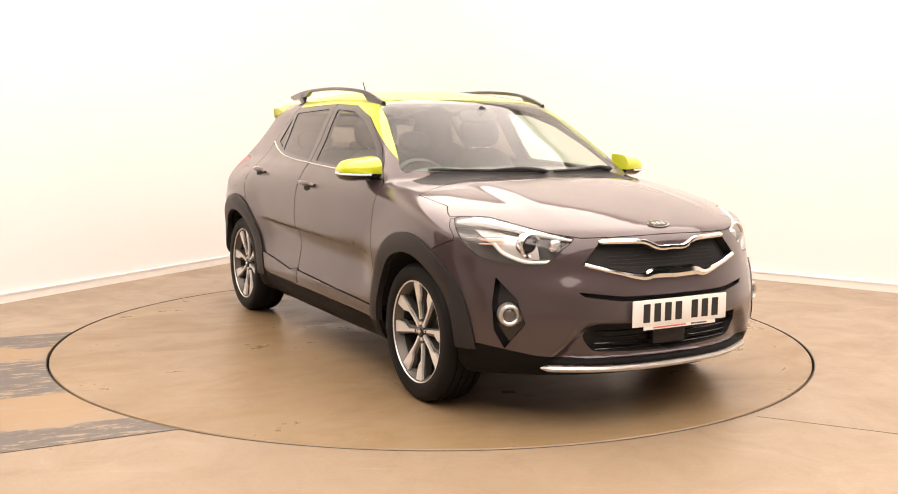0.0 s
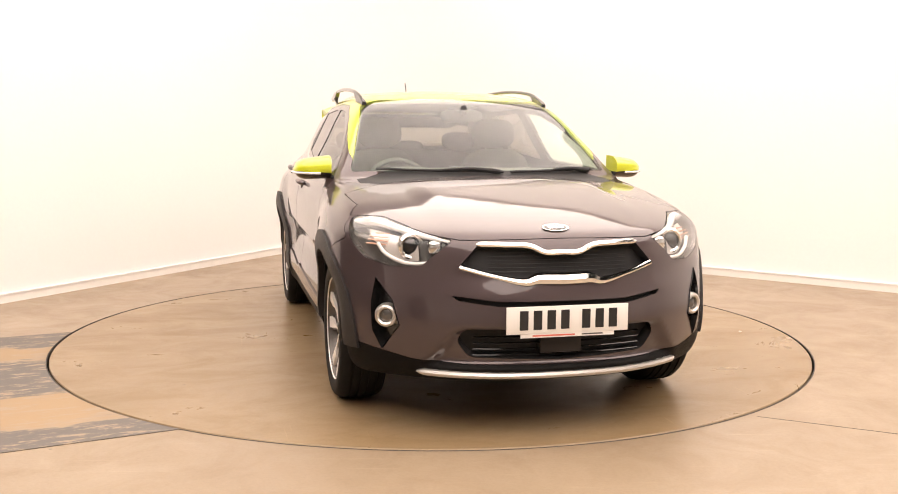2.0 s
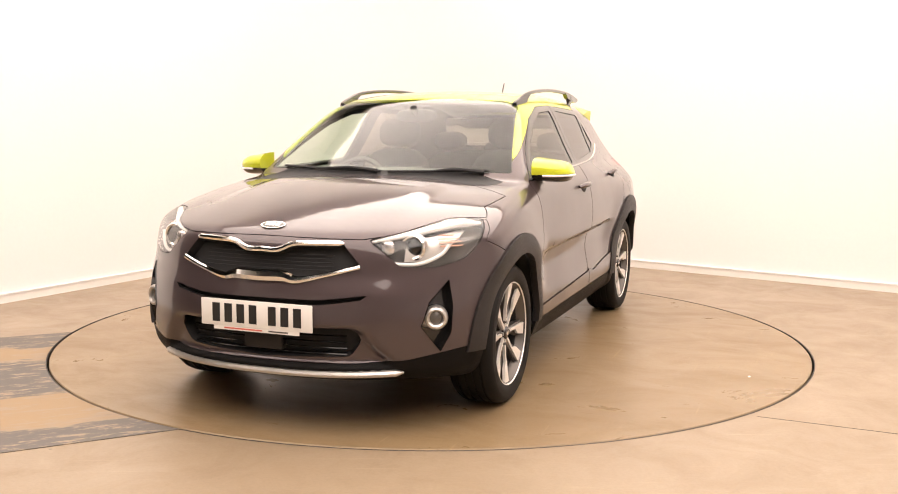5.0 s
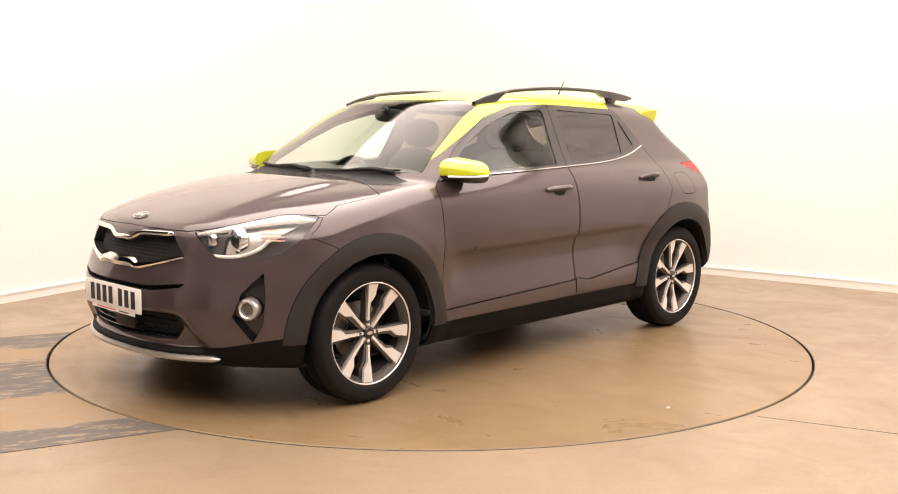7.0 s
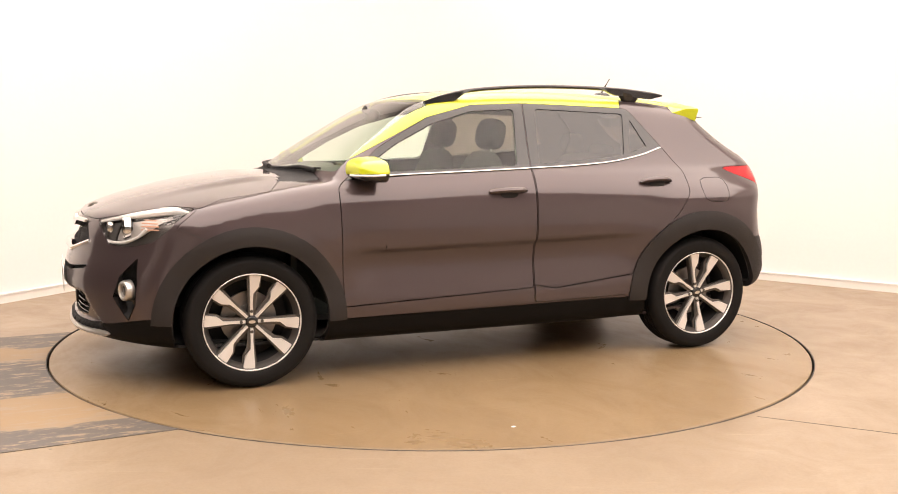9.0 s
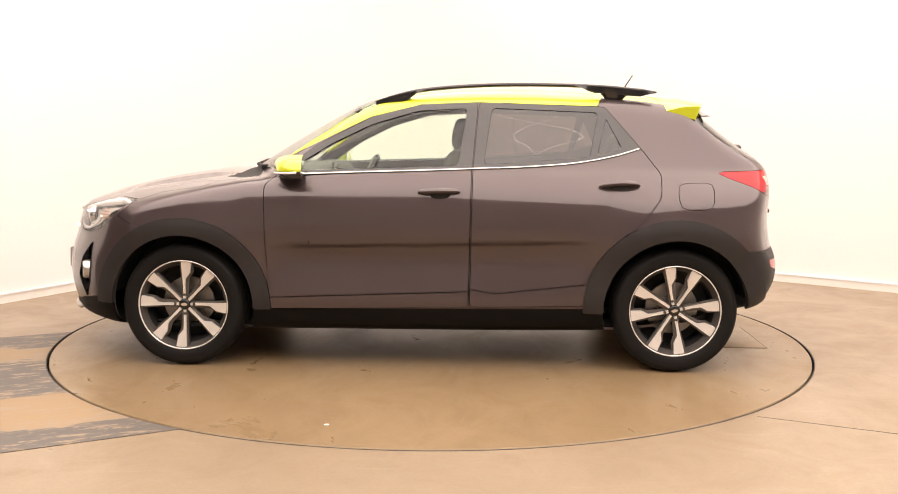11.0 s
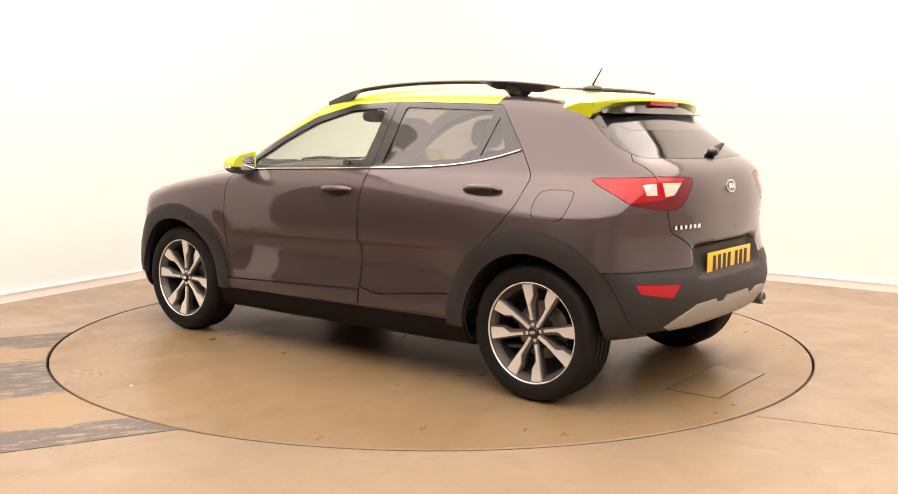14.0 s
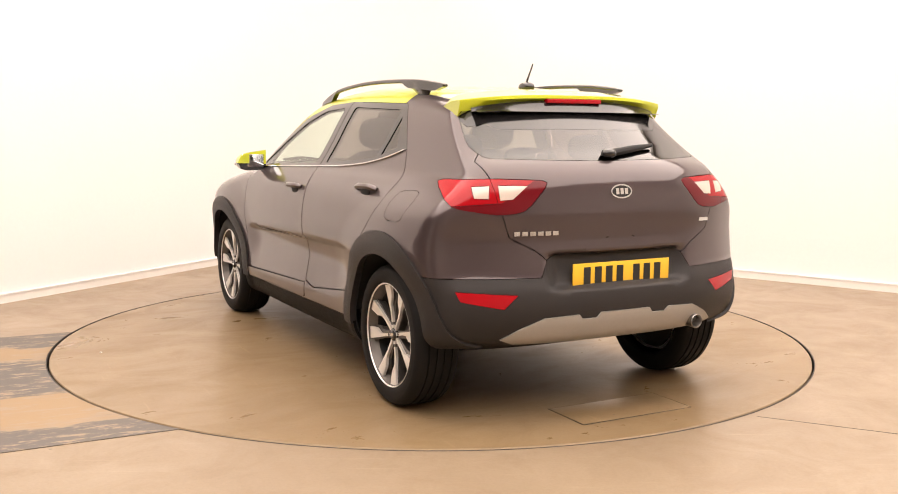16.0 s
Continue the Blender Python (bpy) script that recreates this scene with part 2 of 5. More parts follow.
def ribbon(inner, outer, z0, z1):
    bm = bmesh.new()
    n = len(inner)
    rows = [[bm.verts.new((p.x, p.y, z)) for p in line] for line, z in ((inner, z0), (inner, z1), (outer, z1), (outer, z0))]
    for i in range(n - 1):
        for k in range(4):
            A, B = rows[k], rows[(k + 1) % 4]
            bm.faces.new((A[i], A[i + 1], B[i + 1], B[i]))
    bm.faces.new([r[0] for r in rows])
    bm.faces.new([r[-1] for r in rows][::-1])
    bmesh.ops.recalc_face_normals(bm, faces=bm.faces)
    return bm


BAY, BAY_END, BAY_TOP = 6.3, 11.2, 3.0
tagged(finish("wall_north", ribbon(wall_line(0), wall_line(-0.2), -0.05, CEILING), M_WALL), "plain white painted studio wall with a rounded corner", "wall", kind="structure")
tagged(finish("baseboard", ribbon(wall_line(0.018), wall_line(0.001), 0.0, 0.058), M_BASE), "cream painted skirting board along the studio wall", "baseboard", kind="structure")
# projecting top edge; its highlight is put in as whiter colour
tagged(finish("baseboard", ribbon(wall_line(0.024), wall_line(0.001), 0.0582, 0.070), M_WALL), "top edge of the skirting board, whitened for its highlight", "baseboard", kind="structure")
END_L, END_R = CORNER + LDIR * L_LEN, CORNER + RDIR * R_LEN
FAR = END_L + RDIR * R_LEN
# the far sides, with a wide drive-in bay in one wall and a doorway in the next, both open to the added dark shell
for nm, o, d, u0, u1, z0 in (("wall_bay", CORNER, LDIR, BAY + 0.002, BAY_END, BAY_TOP), ("wall_bay", CORNER, LDIR, BAY_END + 0.002, L_LEN, -0.05),
                             ("wall_west", END_L, RDIR, 0.0, 0.3, -0.05), ("wall_west", END_L, RDIR, 0.302, 2.2, 2.6),
                             ("wall_west", END_L, RDIR, 2.202, R_LEN, -0.05), ("wall_south", FAR, -LDIR, 0.0, L_LEN, -0.05)):
    p, q = o + d * u0, o + d * u1
    n = Vector((d.y, -d.x, 0)) * (-1 if nm == "wall_bay" else 1)
    tagged(finish(nm, ribbon([p, q], [p + n * 0.2, q + n * 0.2], z0, CEILING), M_WALL), "plain white painted wall of the studio", "wall", kind="structure")
# unseen shell, added to block the world light so the openings reflect dark
for nm, lo, hi in (("blocker_west", (-21.9, -21.9, 0), (-21.7, 21.9, 5.2)), ("blocker_east", (21.7, -21.9, 0), (21.9, 21.9, 5.2)),
                   ("blocker_south", (-21.6, -21.9, 0), (21.6, -21.7, 5.2)), ("blocker_north", (-21.6, 21.7, 0), (21.6, 21.9, 5.2))):
    tagged(finish(nm, box(lo, hi), M_BLOCKER, smooth=0), "unseen plain dark wall added round the studio to keep light out", "wall", kind="structure")
tagged(finish("blocker_roof", box((-22, -22, 5.21), (22, 22, 5.4)), M_BLOCKER, smooth=0), "unseen dark flat roof added to keep light out", "roof", kind="structure")
bm = bmesh.new()
lo = [bm.verts.new((p.x, p.y, CEILING)) for p in (CORNER, END_R, FAR, END_L)]
bm.faces.new(lo)
bmesh.ops.solidify(bm, geom=bm.faces[:], thickness=-0.15)
bmesh.ops.recalc_face_normals(bm, faces=bm.faces)
tagged(finish("ceiling", bm, M_CEILING, smooth=0), "flat white painted studio ceiling", "ceiling", kind="structure")
# stretched light ceiling over the turntable: a frame with square diffuser panels
lp = tagged(new("ceiling_light"), "wide lit ceiling light of square white diffuser panels", "ceiling light")
lp.matrix_basis = pose(LAMP_AT[0], LAMP_AT[1], CEILING, 0, 0, LAMP_TURN)
hx, hy = LAMP_SIZE[0] / 2 + 0.05, LAMP_SIZE[1] / 2 + 0.05
for sx, sy, wx, wy in ((0, hy, hx + 0.03, 0.03), (0, -hy, hx + 0.03, 0.03), (hx, 0, 0.03, hy - 0.032), (-hx, 0, 0.03, hy - 0.032)):
    part("frame", box((sx - wx, sy - wy, -0.14), (sx + wx, sy + wy, -0.001)), M_CEILING, lp, smooth=0)
for i in range(4):
    for k in range(4):
        w, h = LAMP_SIZE[0] / 4, LAMP_SIZE[1] / 4
        x, y = (i - 1.5) * w, (k - 1.5) * h
        part("diffuser", box((x - w / 2 + 0.01, y - h / 2 + 0.01, -0.10), (x + w / 2 - 0.01, y + h / 2 - 0.01, -0.06)), M_LIGHT, lp, smooth=0)

# floor sheet with the round hole of the turntable
HOLE_R = TABLE_R + 0.011
bm = bmesh.new()
STEPS = 192
inner, outer = [], []
for k in range(STEPS):
    a = k * math.tau / STEPS
    c, s = math.cos(a), math.sin(a)
    inner.append(bm.verts.new((HOLE_R * c, HOLE_R * s, 0)))
    q = 22 / max(abs(c), abs(s))
    outer.append(bm.verts.new((q * c, q * s, 0)))
low = [bm.verts.new((v.co.x, v.co.y, -0.08)) for v in inner]
for k in range(STEPS):
    j = (k + 1) % STEPS
    bm.faces.new((inner[k], outer[k], outer[j], inner[j]))
    bm.faces.new((low[k], inner[k], inner[j], low[j]))
bmesh.ops.recalc_face_normals(bm, faces=bm.faces)
tagged(finish("floor", bm, M_FLOOR, smooth=30), "tan painted concrete studio floor with faint scuffs", "floor", kind="structure")
bm = bmesh.new()
bmesh.ops.create_circle(bm, cap_ends=True, segments=96, radius=HOLE_R + 0.05, matrix=pose(0, 0, -0.075))
tagged(finish("floor_pit", bm, M_PIT, smooth=0), "black pit below the turntable's rim gap", "pit", kind="structure")
tagged(finish("trim", lathe([(HOLE_R - 0.0005, -0.05), (HOLE_R - 0.0005, 0.0015), (HOLE_R + 0.005, 0.0015), (HOLE_R + 0.005, -0.02)], 192, "z"), M_STEEL), "thin dark steel edge round the turntable", "trim", kind="structure")

# turntable disc
table = tagged(new("turntable"), "round tan painted car turntable flush with the floor", "turntable")
part("disc", lathe([(0.0001, 0.002), (0.5, 0.002), (1.0, 0.002), (TABLE_R - 0.004, 0.002), (TABLE_R, -0.002), (TABLE_R, -0.05), (0.0001, -0.05)], 192, "z"), M_TABLE, table)

# worn strip of older floor that leads to the turntable

def worn_material():
    """Old floor finish: grey and ochre bands, scraped along the strip."""
    m = bpy.data.materials.new("worn_floor")
    m.use_nodes = True
    nt = m.node_tree
    b = nt.nodes["Principled BSDF"]
    co = nt.nodes.new("ShaderNodeTexCoord")
    mp = nt.nodes.new("ShaderNodeMapping")
    mp.inputs["Scale"].default_value = (1.1, 4.5, 1)
    nt.links.new(co.outputs["Object"], mp.inputs["Vector"])
    n1 = nt.nodes.new("ShaderNodeTexNoise")
    n1.inputs["Scale"].default_value, n1.inputs["Detail"].default_value, n1.inputs["Roughness"].default_value = 2.2, 9, 0.7
    nt.links.new(mp.outputs[0], n1.inputs["Vector"])
    sx = nt.nodes.new("ShaderNodeSeparateXYZ")
    nt.links.new(co.outputs["Object"], sx.inputs[0])
    # bands across the strip
    w = nt.nodes.new("ShaderNodeMath")
    w.operation = "MULTIPLY_ADD"
    nt.links.new(sx.outputs["Y"], w.inputs[0])
    w.inputs[1].default_value, w.inputs[2].default_value = 1 / 2.0, 0.0
    d = nt.nodes.new("ShaderNodeMath")
    d.operation = "MULTIPLY_ADD"
    nt.links.new(n1.outputs["Fac"], d.inputs[0])
    d.inputs[1].default_value = 0.42
    nt.links.new(w.outputs[0], d.inputs[2])
    e = nt.nodes.new("ShaderNodeMath")
    e.operation = "SUBTRACT"
    nt.links.new(d.outputs[0], e.inputs[0])
    e.inputs[1].default_value = 0.21
    cr = nt.nodes.new("ShaderNodeValToRGB")
    grey, ochre, pale = (0.105, 0.092, 0.080, 1), (0.290, 0.196, 0.104, 1), (0.275, 0.205, 0.135, 1)
    stops = [(0.0, grey), (0.10, grey), (0.13, pale), (0.17, ochre), (0.37, ochre), (0.41, grey), (0.74, grey), (0.77, pale), (0.81, ochre), (0.925, ochre), (0.95, grey), (1.0, grey)]
    els = cr.color_ramp.elements
    els[0].position, els[0].color = stops[0]
    els[1].position, els[1].color = stops[-1]
    for p, c in stops[1:-1]:
        x = els.new(p)
        x.color = c
    nt.links.new(e.outputs[0], cr.inputs[0])
    n3 = nt.nodes.new("ShaderNodeTexNoise")
    n3.inputs["Scale"].default_value, n3.inputs["Detail"].default_value, n3.inputs["Roughness"].default_value = 5.0, 8, 0.75
    nt.links.new(mp.outputs[0], n3.inputs["Vector"])
    cr3 = nt.nodes.new("ShaderNodeValToRGB")
    cr3.color_ramp.elements[0].position, cr3.color_ramp.elements[1].position = 0.53, 0.57
    nt.links.new(n3.outputs["Fac"], cr3.inputs[0])
    mx = nt.nodes.new("ShaderNodeMixRGB")
    mx.inputs[2].default_value = (0.285, 0.215, 0.145, 1)
    nt.links.new(cr3.outputs[0], mx.inputs[0])
    nt.links.new(cr.outputs[0], mx.inputs[1])
    nt.links.new(mx.outputs[0], b.inputs["Base Color"])
    b.inputs["Roughness"].default_value = 0.5
    bp = nt.nodes.new("ShaderNodeBump")
    bp.inputs["Strength"].default_value, bp.inputs["Distance"].default_value = 0.3, 0.003
    nt.links.new(n3.outputs["Fac"], bp.inputs["Height"])
    nt.links.new(bp.outputs[0], b.inputs["Normal"])
    return m


HEADING = 24.0
strip_pose = pose(-1.02, -1.94, 0.0, 0, 0, HEADING)
inv = strip_pose.inverted()
a0, a1 = math.atan2(-0.04, -2.2) + math.tau, math.atan2(-1.94, -1.02) + math.tau
edge = []
for k in range(41):
    a = a0 + (a1 - a0) * k / 40
    edge.append((math.cos(a) * (HOLE_R + 0.006), math.sin(a) * (HOLE_R + 0.006)))
outline = edge + [(-5.0, -4.02), (-6.2, -1.95)]
local = [inv @ Vector((x, y, 0)) for x, y in outline]
strip = tagged(finish("floor_strip", prism([(p.x, p.y) for p in local], 0.003), worn_material(), smooth=0), "worn strip of grey and ochre older floor beside the turntable", "floor", kind="structure")
strip.matrix_world = strip_pose

# ---------------------------------------------------------------- the car: outer surface
def spline(pts, per=12, close=False):
    """Catmull-Rom through points."""
    P = [np.array(p, float) for p in pts]
    n = len(P)
    out = []
    for i in range(n if close else n - 1):
        p0 = P[(i - 1) % n] if close or i else 2 * P[0] - P[1]
        p1, p2 = P[i], P[(i + 1) % n]
        p3 = P[(i + 2) % n] if close or i + 2 < n else 2 * P[-1] - P[-2]
        for k in range(per):
            t = k / per
            out.append(0.5 * (2 * p1 + (p2 - p0) * t + (2 * p0 - 5 * p1 + 4 * p2 - p3) * t * t + (3 * p1 - p0 - 3 * p2 + p3) * t ** 3))
    if not close:
        out.append(P[-1])
    return np.array(out)


# side outline along the car's middle, front to +x
NOSE = [(1.80, 0.20), (1.98, 0.215), (2.06, 0.26), (2.095, 0.36), (2.10, 0.47), (2.085, 0.57), (2.055, 0.66), (2.035, 0.74), (2.005, 0.805), (1.94, 0.845)]
BONNET = [(1.75, 0.905), (1.50, 0.955), (1.25, 0.99), (1.06, 1.01)]
SCREEN = [(0.98, 1.05), (0.75, 1.195), (0.50, 1.335), (0.36, 1.40)]
ROOF = [(0.20, 1.437), (-0.10, 1.467), (-0.45, 1.475), (-0.85, 1.462), (-1.15, 1.440), (-1.38, 1.408)]
TAIL = [(-1.445, 1.375), (-1.525, 1.30), (-1.685, 1.175), (-1.795, 1.10), (-1.845, 1.03), (-1.865, 0.92), (-1.86, 0.78), (-1.875, 0.66), (-1.905, 0.58), (-1.915, 0.50), (-1.895, 0.42), (-1.84, 0.355), (-1.68, 0.315), (-1.45, 0.25)]
FLOORLINE = [(-0.8, 0.20), (0.4, 0.19), (1.2, 0.19)]
PROFILE = spline(NOSE + BONNET + SCREEN + ROOF + TAIL + FLOORLINE, 5, True)
WHEELS_X, WHEEL_Z = (1.275, -1.275), 0.322


def profile_distance(x, z):
    """Signed distance to the side outline, inside negative."""
    A, B = PROFILE, np.roll(PROFILE, -1, 0)
    best = np.full(x.shape, 1e9)
    odd = np.zeros(x.shape, bool)
    for (ax, az), (bx, bz) in zip(A, B):
        ex, ez = bx - ax, bz - az
        t = np.clip(((x - ax) * ex + (z - az) * ez) / (ex * ex + ez * ez + 1e-12), 0, 1)
        best = np.minimum(best, (x - ax - t * ex) ** 2 + (z - az - t * ez) ** 2)
        if bz != az:
            odd ^= ((az > z) != (bz > z)) & (x < ex * (z - az) / ez + ax)
    return np.where(odd, -1, 1) * np.sqrt(best)


GX, GZ = np.arange(-2.7, 2.9, 0.0125), np.arange(-0.1, 1.9, 0.0125)
DGRID = profile_distance(*np.meshgrid(GX, GZ, indexing="ij"))


def dside(x, z):
    i = np.clip((x - GX[0]) / 0.0125, 0, len(GX) - 2.001)
    k = np.clip((z - GZ[0]) / 0.0125, 0, len(GZ) - 2.001)
    i0, k0 = i.astype(int), k.astype(int)
    u, w = i - i0, k - k0
    return (DGRID[i0, k0] * (1 - u) * (1 - w) + DGRID[i0 + 1, k0] * u * (1 - w) + DGRID[i0, k0 + 1] * (1 - u) * w + DGRID[i0 + 1, k0 + 1] * u * w)


def sstep(x, a, b):
    t = np.clip((x - a) / (b - a), 0, 1)
    return t * t * (3 - 2 * t)


def curve1(pts):
    """A smooth function through (x, value) points."""
    s = spline(pts, 16)
    o = np.argsort(s[:, 0])
    return lambda x: np.interp(x, s[o, 0], s[o, 1])


SECTION = curve1([(0.10, 0.74), (0.20, 0.80), (0.30, 0.835), (0.38, 0.842), (0.47, 0.834), (0.56, 0.834), (0.66, 0.853), (0.74, 0.860), (0.84, 0.853), (0.93, 0.832), (1.00, 0.795), (1.06, 0.748),
                  (1.16, 0.690), (1.28, 0.630), (1.38, 0.575), (1.46, 0.530), (1.6, 0.44)])
PLAN_LOW = curve1([(2.4, 0.90), (2.0, 0.93), (1.75, 0.965), (1.50, 0.992), (1.275, 1.0), (0.8, 0.995), (0.3, 1.0), (-0.3, 1.0), (-0.8, 1.0), (-1.275, 1.0), (-1.55, 0.985), (-1.8, 0.945), (-2.2, 0.84)])
PLAN_HIGH = curve1([(2.4, 0.80), (1.6, 0.94), (1.2, 0.965), (0.9, 0.975), (0.5, 0.99), (0.0, 1.0), (-0.5, 0.99), (-0.9, 0.965), (-1.2, 0.935), (-1.5, 0.90), (-1.8, 0.86), (-2.2, 0.77)])


def half_width(x, z):
    s = sstep(z, 0.86, 1.06)
    w = SECTION(z) * (PLAN_LOW(x) * (1 - s) + PLAN_HIGH(x) * s)
    for cx in WHEELS_X:
        r = np.hypot(x - cx, z - WHEEL_Z)
        w = w + 0.010 * (1 - sstep(r, 0.40, 0.50)) + 0.016 * (1 - sstep(r, 0.44, 0.66)) * sstep(z, 0.3, 0.6)
    # sharp fold that falls along both doors
    fold = 0.655 + 0.022 * (0.4 - x) - z
    along = sstep(x, -0.95, -0.6) * (1 - sstep(x, 0.62, 0.85))
    w = w - 0.022 * along * sstep(fold, -0.006, 0.028) * (1 - sstep(fold, 0.05, 0.24))
    return w


def body(p):
    """Negative inside the car."""
    x, y, z = p[:, 0], np.abs(p[:, 1]), p[:, 2]
    wf = sstep(x, 0.0, 1.35)
    wr = 1 - sstep(x, -1.5, -0.9)
    bow = wf * 0.26 * (y / 0.7) ** 2.6 - wr * 0.115 * (y / 0.7) ** 2.8
    high = sstep(z, 0.80, 1.0)
    crown = (high * 0.012 + 0.023 * sstep(z, 1.05, 1.25)) * (y / 0.55) ** 2
    dome = 0.014 * sstep(x, 1.0, 1.25) * (1 - sstep(x, 1.3, 1.95)) * (1 - sstep(y, 0.40, 0.52))
    a = dside(x + bow, z + crown - dome)
    b = (y - half_width(x, z)) * 0.96
    k = 0.065 + 0.03 * sstep(z, 1.2, 1.4)
    h = np.maximum(k - np.abs(a - b), 0) / k
    f = np.maximum(a, b) + h * h * k / 4
    # tucked-in number plate shelf of the tailgate
    g = sstep(-x, 1.7, 1.75) * (1 - sstep(np.abs(z - 0.655), 0.055, 0.085)) * (1 - sstep(y, 0.30, 0.40))
    # bumper's scooped lower mouth at the front
    reach = 0.47 + 0.75 * (0.45 - z)
    q = sstep(x, 1.7, 1.8) * (1 - sstep(np.abs(z - 0.37), 0.055, 0.095)) * (1 - sstep(y, reach - 0.10, reach))
    return f + 0.035 * g + 0.040 * q


def body_normal(p):
    e = 0.004
    g = np.stack([body(p + np.array(d) * e) - body(p - np.array(d) * e) for d in ((1, 0, 0), (0, 1, 0), (0, 0, 1))], 1)
    return g / (np.linalg.norm(g, axis=1, keepdims=True) + 1e-9)


def settle(p, level=0.0, times=5):
    """Move points onto the surface."""
    p = p.copy()
    e = 0.003
    for _ in range(times):
        f = body(p) - level
        g = np.stack([body(p + np.array(d) * e) - body(p - np.array(d) * e) for d in ((1, 0, 0), (0, 1, 0), (0, 0, 1))], 1) / (2 * e)
        p -= g * (np.clip(f, -0.02, 0.02) / np.maximum((g * g).sum(1), 0.2))[:, None]
    return p


def surface_net(level, cell):
    """The half y >= 0 of the surface as quads."""
    xs, ys, zs = np.arange(-2.1, 2.3, cell), np.arange(-2.5 * cell, 1.05, cell), np.arange(0.1, 1.62, cell)
    X = np.stack(np.meshgrid(xs, ys, zs, indexing="ij"), -1)
    F = body(X.reshape(-1, 3)).reshape(X.shape[:3]) - level
    inside = F < 0
    c = sum(inside[i:X.shape[0] - 1 + i, j:X.shape[1] - 1 + j, k:X.shape[2] - 1 + k].astype(int) for i in (0, 1) for j in (0, 1) for k in (0, 1))
    mixed = (c > 0) & (c < 8)
    ids = -np.ones(mixed.shape, int)
    cells = np.argwhere(mixed)
    ids[mixed] = np.arange(len(cells))
    P = np.array([xs[0], ys[0], zs[0]]) + (cells + 0.5) * cell
    P = settle(P, level, 8)
    faces = []
    for ax in range(3):
        o1, o2 = [(1, 2), (2, 0), (0, 1)][ax]
        s0, s1 = [slice(None)] * 3, [slice(None)] * 3
        s0[ax], s1[ax] = slice(0, -1), slice(1, None)
        cross = np.argwhere(inside[tuple(s0)] != inside[tuple(s1)])
        for v in cross:
            if min(v[o1], v[o2]) < 1 or v[o1] >= mixed.shape[o1] or v[o2] >= mixed.shape[o2]:
                continue
            q = []
            for d1, d2 in ((-1, -1), (0, -1), (0, 0), (-1, 0)):
                w = v.copy()
                w[o1] += d1
                w[o2] += d2
                q.append(ids[tuple(w)])
            if min(q) < 0:
                continue
            faces.append(q if inside[tuple(v)] else q[::-1])
    return P, faces


P0, F0 = surface_net(0.0, 0.02)
half = bmesh.new()
hv = [half.verts.new(p) for p in P0]
for q in F0:
    try:
        half.faces.new([hv[i] for i in q])
    except ValueError:
        pass
bmesh.ops.bisect_plane(half, geom=half.verts[:] + half.edges[:] + half.faces[:], dist=1e-4, plane_co=(0, 0, 0), plane_no=(0, 1, 0), clear_inner=True)

# ---------------------------------------------------------------- panel lines
VIEWS = {"side": (0, 1, 0), "front": (1, 0, 0), "rear": (-1, 0, 0), "top": (0, 0, 1),
         "front_corner": (math.cos(radians(38)), math.sin(radians(38)), 0), "rear_corner": (-math.cos(radians(35)), math.sin(radians(35)), 0)}


def flat(view, p):
    """A place seen along a view, as two numbers."""
    d = VIEWS[view]
    if view == "top":
        return (p[0], p[1])
    return (-p[0] * d[1] + p[1] * d[0], p[2])


def rounded(poly, times=1, radius=0.022):
    """Corners cut to small arcs."""
    P = [np.array(p, float) for p in poly]
    n = len(P)
    out = []
    for i in range(n):
        a, b, c = P[i - 1], P[i], P[(i + 1) % n]
        u, v = a - b, c - b
        r = radius * times
        p0, p1 = b + u * min(0.45, r / np.linalg.norm(u)), b + v * min(0.45, r / np.linalg.norm(v))
        out += [p0, p0 * 0.25 + b * 0.5 + p1 * 0.25, p1]
    return out


def ring(cx, cz, r, n=44):
    return [(cx + r * math.cos(k * math.tau / n), cz + r * math.sin(k * math.tau / n)) for k in range(n)]


def side_poly(pts):
    return [(-x, z) for x, z in pts]


LINES = {}


def line(name, view, pts, soft=1, space=False):
    """A closed panel line. pts: (x, z) seen from the side, (y, z) from front or rear, or places in space."""
    if space:
        pts = [flat(view, p) for p in pts]
    elif view == "side":
        pts = side_poly(pts)
    elif view == "rear":
        pts = [(-y, z) for y, z in pts]
    LINES[name] = (view, [tuple(p) for p in (rounded(pts, soft) if soft else pts)])


def inside(name, p):
    view, poly = LINES[name]
    d = VIEWS[view]
    u, v = flat(view, p)
    odd = False
    n = len(poly)
    for i in range(n):
        ax, az = poly[i]
        bx, bz = poly[(i + 1) % n]
        if (az > v) != (bz > v) and u < (bx - ax) * (v - az) / (bz - az) + ax:
            odd = not odd
    return odd


FRONT_ARCH, REAR_ARCH = (WHEELS_X[0], WHEEL_Z), (WHEELS_X[1], WHEEL_Z)
line("arch_f", "side", ring(*FRONT_ARCH, 0.372), 0)
line("arch_r", "side", ring(*REAR_ARCH, 0.372), 0)
line("clad_f", "side", ring(*FRONT_ARCH, 0.460), 0)
line("clad_r", "side", ring(*REAR_ARCH, 0.474), 0)
line("sill", "side", [(0.95, 0.05), (0.95, 0.31), (0.82, 0.31), (-0.81, 0.33), (-0.95, 0.33), (-0.95, 0.05)], 0)
